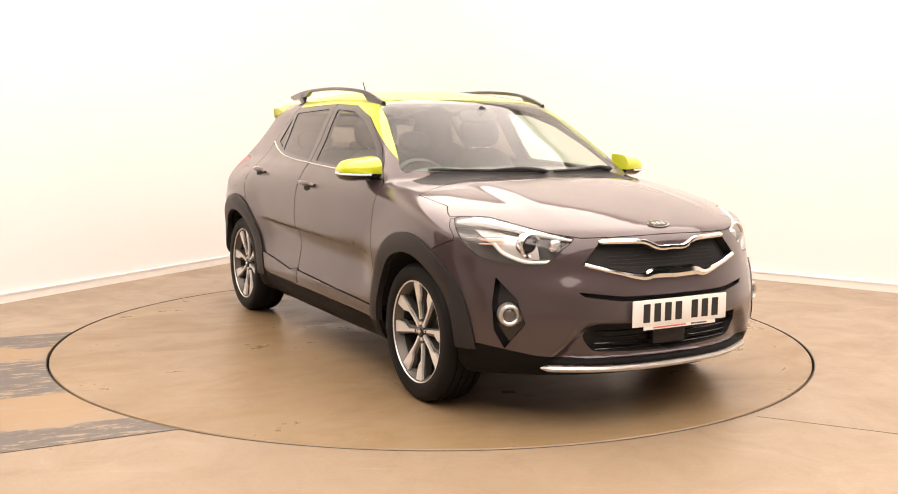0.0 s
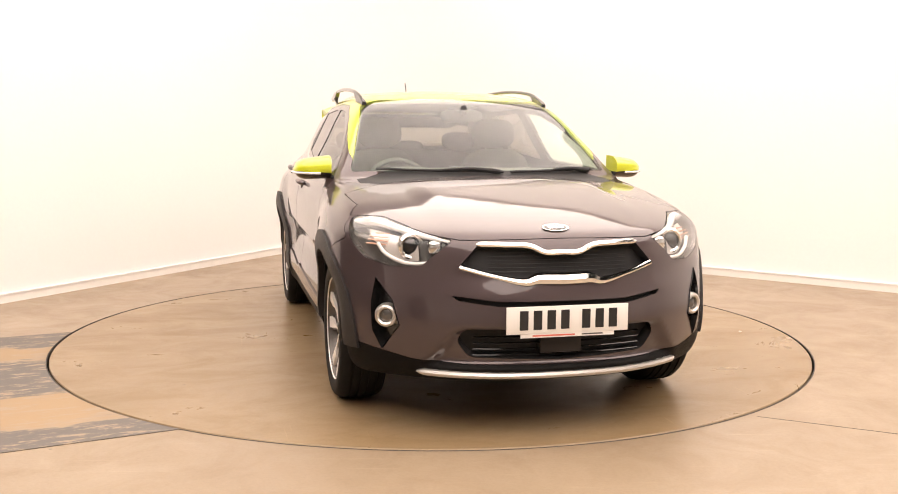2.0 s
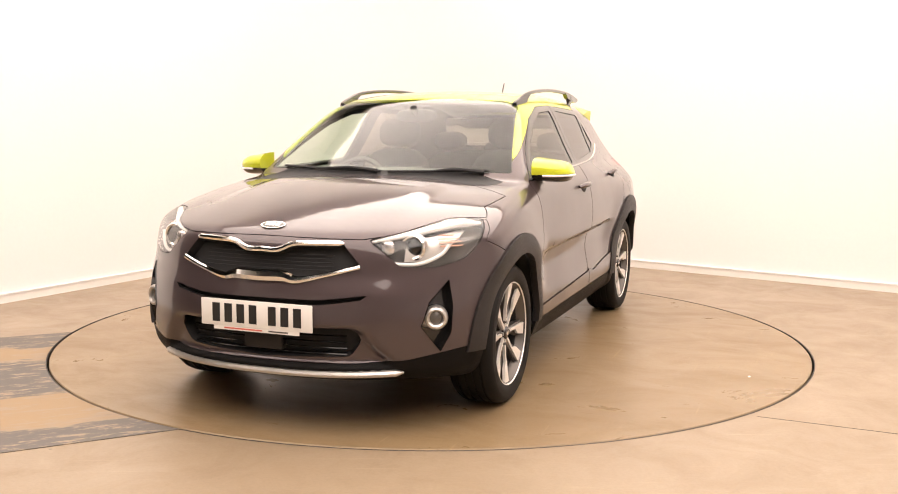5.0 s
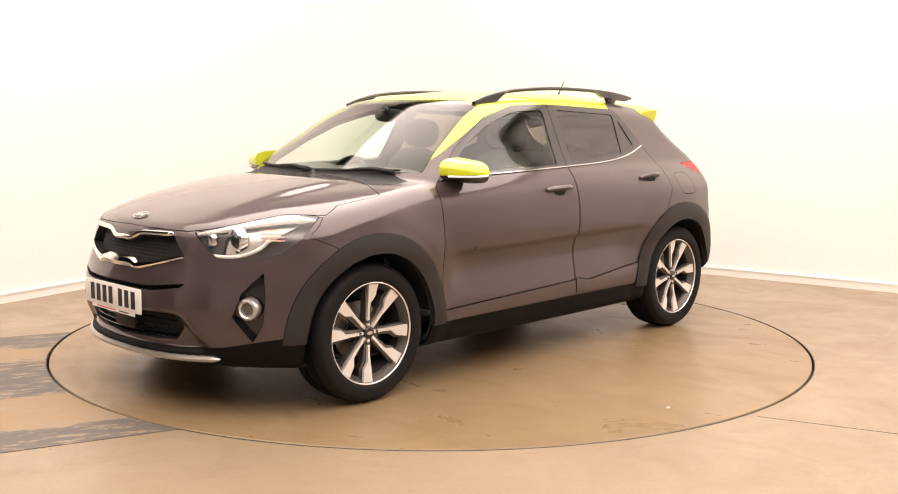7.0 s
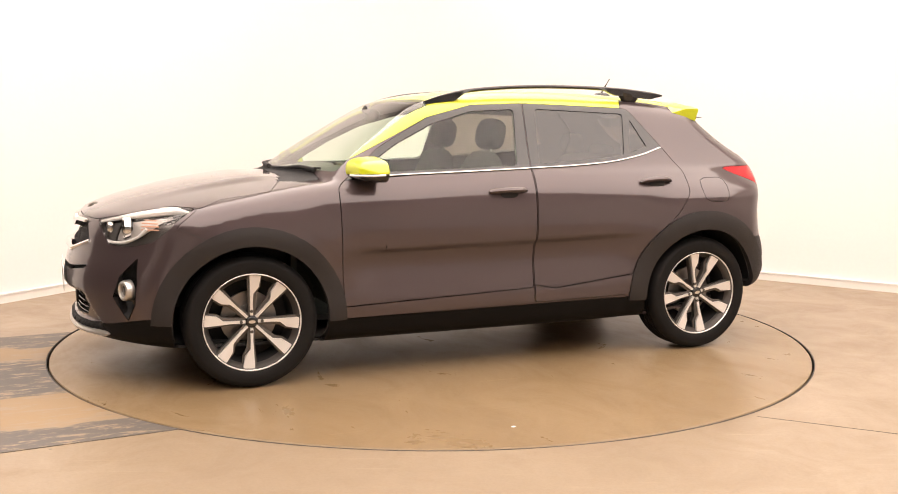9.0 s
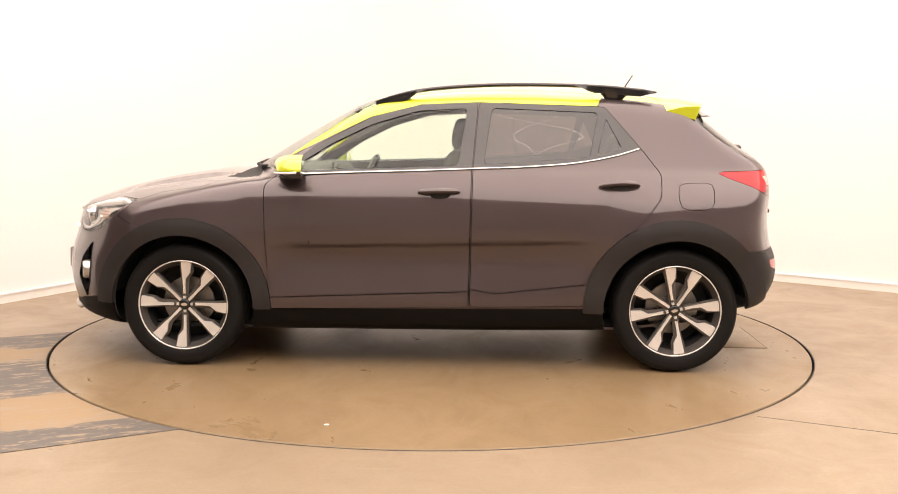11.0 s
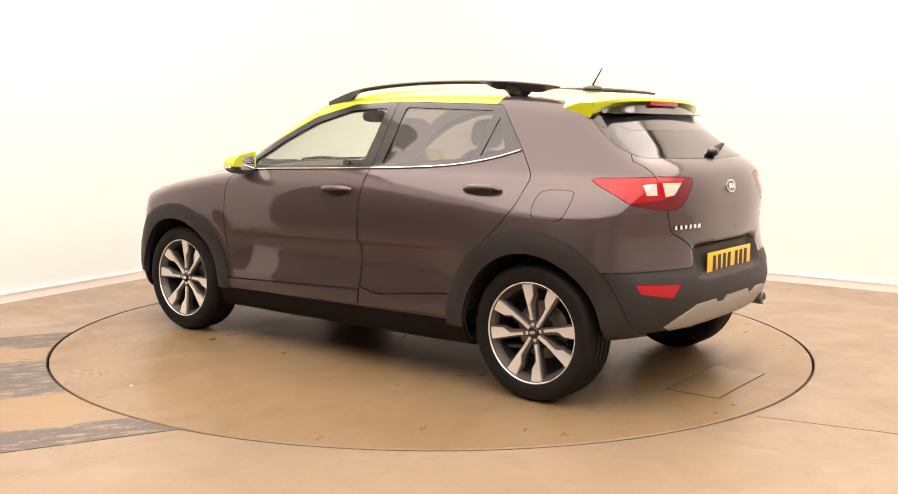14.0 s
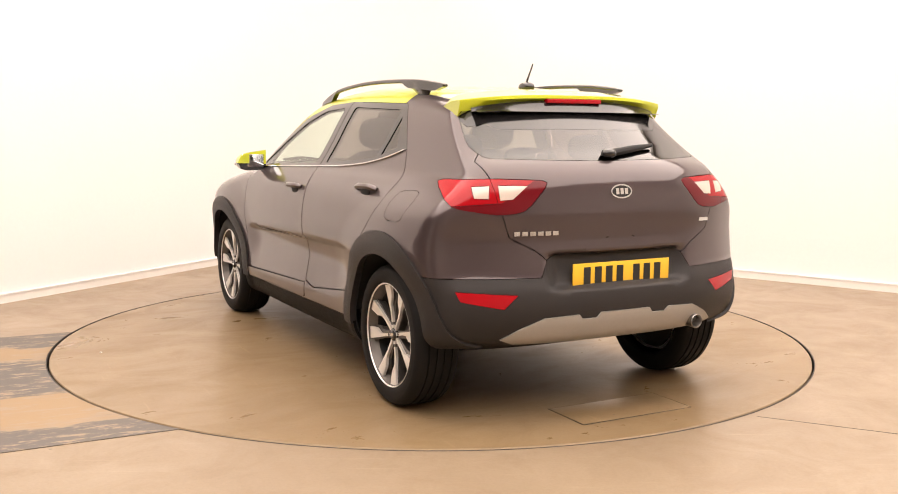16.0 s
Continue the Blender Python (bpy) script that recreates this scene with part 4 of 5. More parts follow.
def build_wheel():
    """One wheel, its outer face towards +y, hub at the origin."""
    hub = bpy.data.objects.new("wheel", None)
    scene.collection.objects.link(hub)
    w = 0.105
    prof = [(0.226, -w + 0.02), (0.240, -w), (0.275, -w - 0.004), (0.305, -w + 0.006), (0.3165, -w + 0.022)]
    for g in (-0.055, -0.018, 0.018, 0.055):
        prof += [(R_TYRE - 0.001, g - 0.006), (R_TYRE - 0.007, g - 0.005), (R_TYRE - 0.007, g + 0.005), (R_TYRE - 0.001, g + 0.006)]
    prof += [(0.3165, w - 0.022), (0.305, w - 0.006), (0.292, w + 0.002), (0.288, w + 0.002), (0.275, w + 0.004), (0.252, w + 0.002), (0.240, w - 0.003), (0.228, w - 0.012)]
    part("tyre", lathe(prof, 72), M_TYRE, hub, "black rubber tyre")
    part("rim", lathe([(0.205, -w + 0.03), (0.214, -0.03), (0.212, 0.06), (0.222, 0.078), (0.231, 0.090), (0.236, 0.094), (0.2385, 0.098), (0.233, 0.100), (0.2295, 0.095)], 72), M_RIMBRIGHT, hub, "machined alloy rim edge")
    part("rim_well", lathe([(0.2294, 0.0949), (0.222, 0.078), (0.206, 0.056), (0.206, -0.03)], 72), M_RIMDARK, hub, "dark grey rim well")
    part("barrel", lathe([(0.206, 0.056), (0.203, 0.04), (0.196, -0.06), (0.10, -0.07), (0.0001, -0.07)], 48), M_BLACK, hub)
    part("brake_disc", lathe([(0.0001, 0.0), (0.07, 0.0), (0.07, -0.012), (0.135, -0.012), (0.135, -0.03), (0.0001, -0.03)], 48), M_DISC, hub)
    for k in range(8):
        m = pose(0, 0, 0, 0, -k * 45 + 90, 0)
        bm = bmesh.new()
        # machined face: narrow at the hub, wide at the rim
        flip = 1 if k % 2 else -1
        face = [(x, z * flip) for x, z in ((0.030, -0.007), (0.095, -0.006), (0.135, -0.009), (0.166, -0.034), (0.228, -0.046), (0.229, 0.010), (0.10, 0.006), (0.030, 0.007))]
        dep = [0.072, 0.073, 0.076, 0.080, 0.088, 0.088, 0.073, 0.072]
        top = [bm.verts.new((x, d, z)) for (x, z), d in zip(face, dep)]
        low = [bm.verts.new((x, d - 0.012, z * 1.04)) for (x, z), d in zip(face, dep)]
        bm.faces.new(top)
        for i in range(8):
            bm.faces.new((top[i], low[i], low[(i + 1) % 8], top[(i + 1) % 8]))
        bmesh.ops.recalc_face_normals(bm, faces=bm.faces)
        bmesh.ops.transform(bm, matrix=m, verts=bm.verts)
        part("spoke_face", bm, M_RIMBRIGHT, hub, "machined spoke face", smooth=20)
        bm = bmesh.new()
        face = [(x, z * flip) for x, z in ((0.03, -0.018), (0.10, -0.022), (0.135, -0.026), (0.165, -0.046), (0.219, -0.052), (0.219, 0.022), (0.10, 0.014), (0.03, 0.016))]
        dep = [0.062, 0.060, 0.058, 0.058, 0.064, 0.074, 0.062, 0.062]
        top = [bm.verts.new((x, d, z)) for (x, z), d in zip(face, dep)]
        low = [bm.verts.new((x, d - 0.035, z * 0.8)) for (x, z), d in zip(face, dep)]
        bm.faces.new(top)
        bm.faces.new(low[::-1])
        for i in range(8):
            bm.faces.new((top[i], low[i], low[(i + 1) % 8], top[(i + 1) % 8]))
        bmesh.ops.recalc_face_normals(bm, faces=bm.faces)
        bmesh.ops.transform(bm, matrix=m, verts=bm.verts)
        part("spoke", bm, M_RIMDARK, hub, "dark grey spoke flank", smooth=20)
    part("hub_cap", lathe([(0.0001, 0.080), (0.022, 0.080), (0.027, 0.077), (0.030, 0.070), (0.030, 0.05)], 32), M_GLOSSBLACK, hub, "gloss black hub cap")
    part("badge", prism([(0.017 * math.cos(a * math.tau / 20), 0.008 * math.sin(a * math.tau / 20)) for a in range(20)], 0.002, pose(0, 0.0795, 0, -90)), M_CHROME, hub, "small silver oval badge")
    for k in range(4):
        a = k * math.tau / 4
        part("wheel_bolt", lathe([(0.0001, 0.074), (0.007, 0.074), (0.0095, 0.070), (0.0095, 0.05)], 8), M_RIMDARK, hub).location = (0.05 * math.cos(a), 0, 0.05 * math.sin(a))
    return hub


wheel = build_wheel()
wheel.parent = car
HUB_Y = 0.735
wheel.matrix_basis = pose(WHEELS_X[0], HUB_Y, WHEEL_Z)
for x, s, turn in ((WHEELS_X[1], 1, 12), (WHEELS_X[0], -1, 8), (WHEELS_X[1], -1, 30)):
    copy_thing(wheel, pose(x, s * HUB_Y, WHEEL_Z, 0, turn, 0 if s > 0 else 180))

# wheel housings, floor pan
for x in WHEELS_X:
    for s in BOTH:
        bm = bmesh.new()
        n = 28
        rows = []
        for k in range(n + 1):
            a = radians(8 + 164 * k / n)
            c, t = math.cos(a), math.sin(a)
            rows.append([bm.verts.new((x + r * c, s * y, WHEEL_Z + r * t)) for r, y in ((0.395, 0.83), (0.388, 0.76), (0.38, 0.54), (0.02, 0.535))])
        for A, B in zip(rows, rows[1:]):
            for i in range(3):
                bm.faces.new((A[i], A[i + 1], B[i + 1], B[i]))
        bmesh.ops.recalc_face_normals(bm, faces=bm.faces)
        part("wheel_housing", bm, M_BLACK, car, "black wheel housing")

# ---------------------------------------------------------------- fittings on the car
def mirrored(pts, s):
    return [(x, y * s, z) for x, y, z in pts]


def skin_bar(view, pts, radius, lift, squash=1.0, per=6, side=1, sides=8):
    """A bar that follows the skin. pts: (x, z) from the side, (y, z) from front or rear."""
    out = []
    for u, z in spline(pts, per):
        p, n = on_body(x=u, z=z, view="side", lift=lift) if view == "side" else on_body(y=u, z=z, view=view, lift=lift)
        out.append((p.x, p.y * (side if view == "side" else 1), p.z))
    return tube(out, radius, sides, squash)


# front: chrome lines of the grille, slats, silver strip
grille = new("grille_surround")
grille.parent = car
upper = [(0.0, 0.752), (0.07, 0.752), (0.14, 0.778), (0.24, 0.783), (0.345, 0.784)]
lower = [(0.0, 0.648), (0.11, 0.650), (0.17, 0.638), (0.29, 0.662), (0.415, 0.695)]


def both_ways(half_line):
    return [(-y, z) for y, z in half_line[:0:-1]] + half_line


fat = [max(0.010, 0.026 - 0.016 * max(0, abs(k - 24) - 5) / 12) for k in range(49)]
part("chrome_strip", skin_bar("front", both_ways(upper), [0.005] + [0.0115] * 47 + [0.005], 0.005, 1.0), M_CHROME, grille, "chrome upper line of the grille")
part("chrome_strip", skin_bar("front", both_ways(lower), fat, 0.0, 1.0), M_CHROME, grille, "chrome lower line of the grille")
for k, z in enumerate((0.675, 0.69, 0.705, 0.72, 0.735, 0.75)):
    w = 0.30 if k < 5 else 0.26
    part("slat", tube([(on_body(y=y, z=z, view="front")[0] - Vector((0.03, 0, 0))) for y in np.linspace(-w, w, 15)], 0.002, 6), M_BLACK, grille)
mouth = new("lower_grille")
mouth.parent = car
for z in (0.335, 0.36, 0.385, 0.41):
    part("slat", tube([Vector((2.085 - 0.9 * 0.26 * abs(y / 0.7) ** 2.6 - 0.055, y, z)) for y in np.linspace(-0.36, 0.36, 21)], 0.006, 8, 0.6), M_GLOSSBLACK, mouth)
part("sensor_cover", box((2.0, -0.09, 0.34), (2.045, 0.09, 0.425), 0.008), M_CLAD, mouth, "square black sensor cover")
part("front_skid_strip", skin_bar("front", [(y, 0.258 + 0.006 * abs(y / 0.57) ** 3) for y in np.linspace(-0.575, 0.575, 15)], [0.004, 0.011] + [0.017] * 81 + [0.011, 0.004], 0.004, 0.9, 6), M_SATIN, car, "silver skid strip")

def skin_patch(low, high, lift, s, rows=5):
    """A thin sheet under the skin between two lines seen from the front."""
    bm = bmesh.new()
    A, B = spline(low, 4), spline(high, 4)
    grid = []
    for a, b in zip(A, B):
        grid.append([])
        for k in range(rows + 1):
            y, z = a + (b - a) * k / rows
            p, n = on_body(y=y, z=z, view="front", lift=lift)
            grid[-1].append(bm.verts.new((p.x, p.y * s, p.z)))
    for P, Q in zip(grid, grid[1:]):
        for k in range(rows):
            bm.faces.new((P[k], Q[k], Q[k + 1], P[k + 1]))
    bmesh.ops.recalc_face_normals(bm, faces=bm.faces)
    bmesh.ops.solidify(bm, geom=bm.faces[:], thickness=0.003)
    return bm


# headlights and fog lamps
for s in BOTH:
    lamp = new("headlight")
    lamp.parent = car
    c, n = on_body(y=0.60, z=0.778, view="front", lift=-0.035)
    prof = [(0.0001, 0.020), (0.02, 0.017), (0.034, 0.006), (0.040, -0.002), (0.040, -0.03)]
    ob = part("projector", lathe(prof, 28, "x"), M_GLOSSBLACK, lamp, "round glass projector lens")
    ob.location = (c.x, c.y * s, c.z)
    prof = [(0.038, -0.02), (0.040, 0.012), (0.048, 0.016), (0.056, 0.008), (0.058, -0.02)]
    ob = part("bezel", lathe(prof, 28, "x"), M_CHROME, lamp, "chrome projector ring")
    ob.location = (c.x, c.y * s, c.z)
    c2, n2 = on_body(y=0.51, z=0.775, view="front", lift=-0.03)
    ob = part("indicator_bowl", blob(0.02, 0.03, 0.03, None, 3.0), M_CHROME, lamp, "small chrome reflector bowl")
    ob.location = (c2.x, c2.y * s, c2.z)
    part("reflector", skin_patch([(0.575, 0.715), (0.64, 0.715), (0.69, 0.74), (0.735, 0.79)], [(0.575, 0.812), (0.64, 0.830), (0.69, 0.845), (0.735, 0.85)], -0.034, s), M_LAMPSILVER, lamp, "silvery stepped headlight reflector")
    part("shroud", skin_patch([(0.43, 0.775), (0.47, 0.745), (0.51, 0.72), (0.565, 0.71)], [(0.43, 0.79), (0.47, 0.797), (0.51, 0.803), (0.565, 0.812)], -0.032, s), M_DASH, lamp, "dark grey inner shroud")
    pts = [on_body(y=y, z=z, view="front", lift=-0.012)[0] for y, z in spline([(0.445, 0.796), (0.52, 0.813), (0.60, 0.836), (0.665, 0.855), (0.72, 0.864)], 5)]
    pts += [on_body(x=x, z=z, view="side", lift=-0.012)[0] for x, z in ((1.66, 0.862), (1.60, 0.860), (1.55, 0.858))]
    part("light_strip", tube([(p.x, p.y * s, p.z) for p in pts], [0.005 + 0.013 * min(1.0, k / 14) for k in range(len(pts) - 1)] + [0.007], 8), M_DRL, lamp, "white daytime light strip")
    pts = [on_body(y=y, z=z, view="front", lift=-0.014)[0] for y, z in spline([(0.50, 0.712), (0.56, 0.703), (0.63, 0.705), (0.69, 0.735), (0.715, 0.775)], 5)]
    part("light_strip", tube([(p.x, p.y * s, p.z) for p in pts], 0.008, 8), M_DRL, lamp, "white lower light strip")
    for k in range(4):
        p, n = on_body(y=0.665 + 0.008 * k, z=0.828 - 0.018 * k, view="front", lift=-0.022)
        q, n = on_body(x=1.70, z=0.828 - 0.018 * k, view="side", lift=-0.022)
        part("marker", tube([(p.x, p.y * s, p.z), (q.x, q.y * s, q.z)], 0.0035, 6), M_AMBER, lamp, "orange marker rib")
    fog = new("fog_lamp")
    fog.parent = car
    c, n = on_body(y=0.695, z=0.485, view="front", lift=-0.012)
    turn = pose(c.x, c.y * s, c.z, 0, 0, 24 * s)
    ob = part("bezel", lathe([(0.027, 0.0), (0.029, 0.016), (0.036, 0.022), (0.045, 0.018), (0.050, 0.004), (0.050, -0.02)], 28, "x"), M_SATIN, fog, "silver fog lamp surround")
    ob.matrix_basis = turn
    ob = part("tongue", blob(0.012, 0.040, 0.036, pose(-0.006, -0.030 * s, -0.004, 0, 0, 0), 3.0), M_SATIN, fog, "silver tongue of the fog lamp surround")
    ob.matrix_basis = turn
    ob = part("lens", lathe([(0.0001, 0.014), (0.016, 0.012), (0.0265, 0.006), (0.0265, -0.015)], 24, "x"), M_LAMPDARK, fog, "round fog lamp lens")
    ob.matrix_basis = turn

def mirror_shell(s):
    """Tapering housing of a door mirror, flat at the back, rounded at the front and the tip."""
    bm = bmesh.new()
    rows = []
    for k in range(13):
        t = k / 12
        e = max(0.0, (t - 0.55) / 0.45)
        shrink = math.sqrt(max(0.0, 1 - e ** 2.4)) * 0.93 + 0.07
        y = 0.775 + 0.180 * t
        zc, h = 1.046 - 0.016 * t, 0.060 * shrink * (1 - 0.14 * t)
        back, front = 0.648 - 0.02 * t, 0.648 - 0.02 * t + 0.150 * (1 - 0.22 * t) * (0.4 + 0.6 * shrink)
        row = []
        for i in range(20):
            a = math.pi * (i / 19 - 0.5)
            c, q = abs(math.cos(a)) ** 0.62, math.copysign(abs(math.sin(a)) ** 0.75, math.sin(a))
            row.append(bm.verts.new((back + (front - back) * c, y * s, zc + h * q)))
        rows.append(row)
    for A, B in zip(rows, rows[1:]):
        for i in range(19):
            bm.faces.new((A[i], A[i + 1], B[i + 1], B[i]))
        bm.faces.new((A[-1], A[0], B[0], B[-1]))
    bm.faces.new(rows[0])
    bm.faces.new(rows[-1][::-1])
    bmesh.ops.recalc_face_normals(bm, faces=bm.faces)
    return bm


# belt line chrome, handles, side mirrors, roof rails
RAIL = [(0.30, 0.525, 1.385), (0.18, 0.530, 1.420), (0.0, 0.535, 1.454), (-0.3, 0.535, 1.476), (-0.6, 0.530, 1.480), (-0.9, 0.520, 1.472), (-1.10, 0.508, 1.455), (-1.20, 0.503, 1.444)]
for s in BOTH:
    part("belt_trim", skin_bar("side", [(0.72, 1.005), (0.45, 1.016), (0.1, 1.028), (-0.22, 1.040)], 0.0075, 0.002, 0.6, 6, s), M_CHROME, car, "bright chrome belt line trim")
    part("belt_trim", skin_bar("side", [(-0.226, 1.041), (-0.5, 1.052), (-0.75, 1.072), (-0.95, 1.107), (-1.09, 1.147)], 0.0075, 0.002, 0.6, 6, s), M_CHROME, car, "bright chrome belt line trim")
    for x0, x1, z0, z1 in ((0.045, -0.16, 0.922, 0.927), (-0.875, -1.075, 0.957, 0.962)):
        handle = new("door_handle")
        handle.parent = car
        p, n = on_body(x=(x0 + x1) / 2 - 0.005, z=(z0 + z1) / 2 - 0.016, view="side")
        # flat black oval: the shade of the grip bowl as colour, no hollow
        cup_shade = blob(0.050, 0.005, 0.034, None, 2.3)
        ob = part("cup_shade", cup_shade, M_BLACK, handle, "flat black oval for the shade in the grip recess")
        ob.location = (p.x, (p.y + 0.0005) * s, p.z)
        pts = []
        for k, t in enumerate(np.linspace(0, 1, 11)):
            q, n = on_body(x=x0 + (x1 - x0) * t, z=z0 + (z1 - z0) * t, view="side", lift=0.004 + 0.026 * math.sin(math.pi * min(max(t, 0.0), 1)) ** 0.5)
            pts.append((q.x, q.y * s, q.z))
        part("grip", tube(pts, [0.011, 0.016, 0.018, 0.019, 0.019, 0.019, 0.019, 0.019, 0.018, 0.016, 0.012], 10, 0.8), M_PAINT, handle, "dark grey grip")
    # mirror
    mir = new("side_mirror")
    mir.parent = car
    shell = mirror_shell(s)
    top, low = shell.copy(), shell
    for bm, keep in ((top, 1), (low, -1)):
        bmesh.ops.bisect_plane(bm, geom=bm.verts[:] + bm.edges[:] + bm.faces[:], dist=1e-5, plane_co=(0.7, 0.78 * s, 1.020), plane_no=(0, 0.04 * s * -keep, keep), clear_inner=True)
        if keep < 0:
            bmesh.ops.scale(bm, vec=(0.985, 1, 1), space=pose(-0.72, 0, 0), verts=bm.verts)
    part("cap", top, M_LIME, mir, "lime green mirror cap", smooth=55)
    part("base", low, M_GLOSSBLACK, mir, "gloss black mirror base", smooth=55)
    part("arm", tube([(0.70, 0.70 * s, 0.985), (0.70, 0.77 * s, 1.005), (0.69, 0.83 * s, 1.02)], [0.045, 0.032, 0.03], 12, 0.6), M_GLOSSBLACK, mir)
    part("mirror_glass", box((0.636, -0.066, -0.038), (0.6395, 0.066, 0.038), 0.001, pose(0, 0.860 * s, 1.042, 0, 0, 0)), M_MIRROR, mir, "mirror glass")
    pts = [(0.790, 0.83 * s, 1.017), (0.774, 0.88 * s, 1.017), (0.745, 0.925 * s, 1.018), (0.70, 0.954 * s, 1.019), (0.65, 0.960 * s, 1.022)]
    part("indicator", tube(spline(pts, 5), 0.0055, 8), M_DRL, mir, "white indicator strip")
    # roof rail
    rail = new("roof_rail")
    rail.parent = car
    path = spline(RAIL, 6)
    part("bar", tube([(x, y * s, z) for x, y, z in path], [0.004 + 0.008 * min(1, k / 8) for k in range(len(path) - 6)] + [0.012 - 0.0012 * k for k in range(6)], 10, 0.9), M_GLOSSBLACK, rail, "black roof bar")
    for x0, x1 in ((-0.76, -1.185), (0.295, 0.04)):
        bm = bmesh.new()
        rows = []
        for k in range(13):
            t = k / 12
            x = x0 + (x1 - x0) * t
            zb, yb = np.interp(x, path[::-1, 0], path[::-1, 2]), np.interp(x, path[::-1, 0], path[::-1, 1])
            zr = TREE.ray_cast(Vector((x, yb, 2)), Vector((0, 0, -1)))[0].z - 0.004
            grow = min(1.0, t / 0.35, 0.25 + (1 - t) / 0.45) if x0 < 0 else min(1.0, (1 - t) / 0.35)
            low = zb + (zr - zb) * grow ** 1.5
            outer = low if x0 > 0 else max(low, zb - 0.034)
            inside_low = low if x0 > 0 or 0.35 < t < 0.65 else outer
            rows.append([bm.verts.new((x, (yb + o) * s, z)) for o, z in ((-0.009, zb + 0.004), (0.011, zb + 0.004), (0.014, min(outer, zb - 0.002)), (-0.012, min(inside_low, zb - 0.002)))])
        for A, B in zip(rows, rows[1:]):
            for i in range(4):
                bm.faces.new((A[i], A[(i + 1) % 4], B[(i + 1) % 4], B[i]))
        bm.faces.new(rows[0])
        bm.faces.new(rows[-1][::-1])
        bmesh.ops.recalc_face_normals(bm, faces=bm.faces)
        part("foot", bm, M_GLOSSBLACK, rail, "black rail foot")

# spoiler over the rear window
sp = new("rear_spoiler")
sp.parent = car
bm = bmesh.new()
rows = []
N_SP = 24
for k in range(N_SP + 1):
    t = -1 + 2 * k / N_SP
    y = 0.545 * t
    e = abs(t) ** 3
    xl = -1.20 - 0.05 * e
    top = TREE.ray_cast(Vector((xl, abs(y), 2)), Vector((0, 0, -1)))[0]
    zl = (top.z if top else 1.40) + 0.003
    xt = -1.495 + 0.075 * e
    zt = 1.400 - 0.028 * e
    rows.append([bm.verts.new(q) for q in ((xl, y, zl - 0.02), (xl, y, zl), ((xl + xt) / 2, y * 1.01, (zl + zt) / 2 + 0.010), (xt, y * 1.02, zt), (xt - 0.002, y * 1.02, zt - 0.014), (xt + 0.02, y * 1.02, zt - 0.022 - 0.05 * e * e), (-1.42, y, zt - 0.05))])
for A, B in zip(rows, rows[1:]):
    for i in range(6):
        bm.faces.new((A[i], A[i + 1], B[i + 1], B[i]))
bm.faces.new(rows[0])
bm.faces.new(rows[-1][::-1])
bmesh.ops.recalc_face_normals(bm, faces=bm.faces)
part("blade", bm, M_LIME, sp, "lime green spoiler blade", smooth=50)
bm = bmesh.new()
rows = []
for k in range(N_SP + 1):
    t = -1 + 2 * k / N_SP
    y, e = 0.505 * t, abs(t) ** 3
    rows.append([bm.verts.new(q) for q in ((-1.485 + 0.06 * e, y, 1.374 - 0.035 * e), (-1.50 + 0.06 * e, y, 1.352 - 0.03 * e), (-1.525 + 0.05 * e, y, 1.325), (-1.49, y, 1.32))])
for A, B in zip(rows, rows[1:]):
    for i in range(3):
        bm.faces.new((A[i], A[i + 1], B[i + 1], B[i]))
bmesh.ops.recalc_face_normals(bm, faces=bm.faces)
bmesh.ops.reverse_faces(bm, faces=bm.faces)
part("underside", bm, M_GLOSSBLACK, sp, "gloss black underside")
part("brake_light", box((-1.502, -0.15, 1.364), (-1.47, 0.15, 1.384), 0.004), M_RED, sp, "red high brake light")

# aerial, wipers
aerial = new("aerial")
aerial.parent = car
part("base", blob(0.06, 0.026, 0.024, pose(-1.09, 0, 1.452), 2.2), M_GLOSSBLACK, aerial)
part("whip", tube([(-1.085, 0, 1.465), (-1.11, 0, 1.505), (-1.145, 0, 1.560)], [0.006, 0.004, 0.003], 8), M_BLACK, aerial)
for (y0, z0), (y1, z1) in (((-0.56, 1.036), (0.06, 1.024)), ((0.10, 1.024), (0.58, 1.034))):
    wiper = new("wiper")
    wiper.parent = car
    pts = [on_body(y=y0 + (y1 - y0) * k / 10, z=z0 + (z1 - z0) * k / 10, view="front", lift=0.010)[0] for k in range(11)]
    part("blade", tube(pts, 0.007, 6), M_BLACK, wiper, "black wiper blade")
    a, n = on_body(y=y1 - 0.02, z=1.024, view="front", lift=0.012)
    part("arm", tube([a, (a + pts[5]) / 2 + Vector((0.01, 0, 0.012)), pts[5] + Vector((0.004, 0, 0.004))], [0.013, 0.009, 0.006], 8), M_BLACK, wiper)
rw = new("rear_wiper")
rw.parent = car
a, n = on_body(y=0.0, z=1.130, view="rear", lift=0.018)
b, n = on_body(y=-0.30, z=1.165, view="rear", lift=0.016)
part("blade", tube([a, a * 0.5 + b * 0.5, b], [0.017, 0.016, 0.008], 8), M_BLACK, rw, "black rear wiper")
part("pivot", blob(0.026, 0.036, 0.020, Matrix.Translation(a), 2.4), M_GLOSSBLACK, rw)

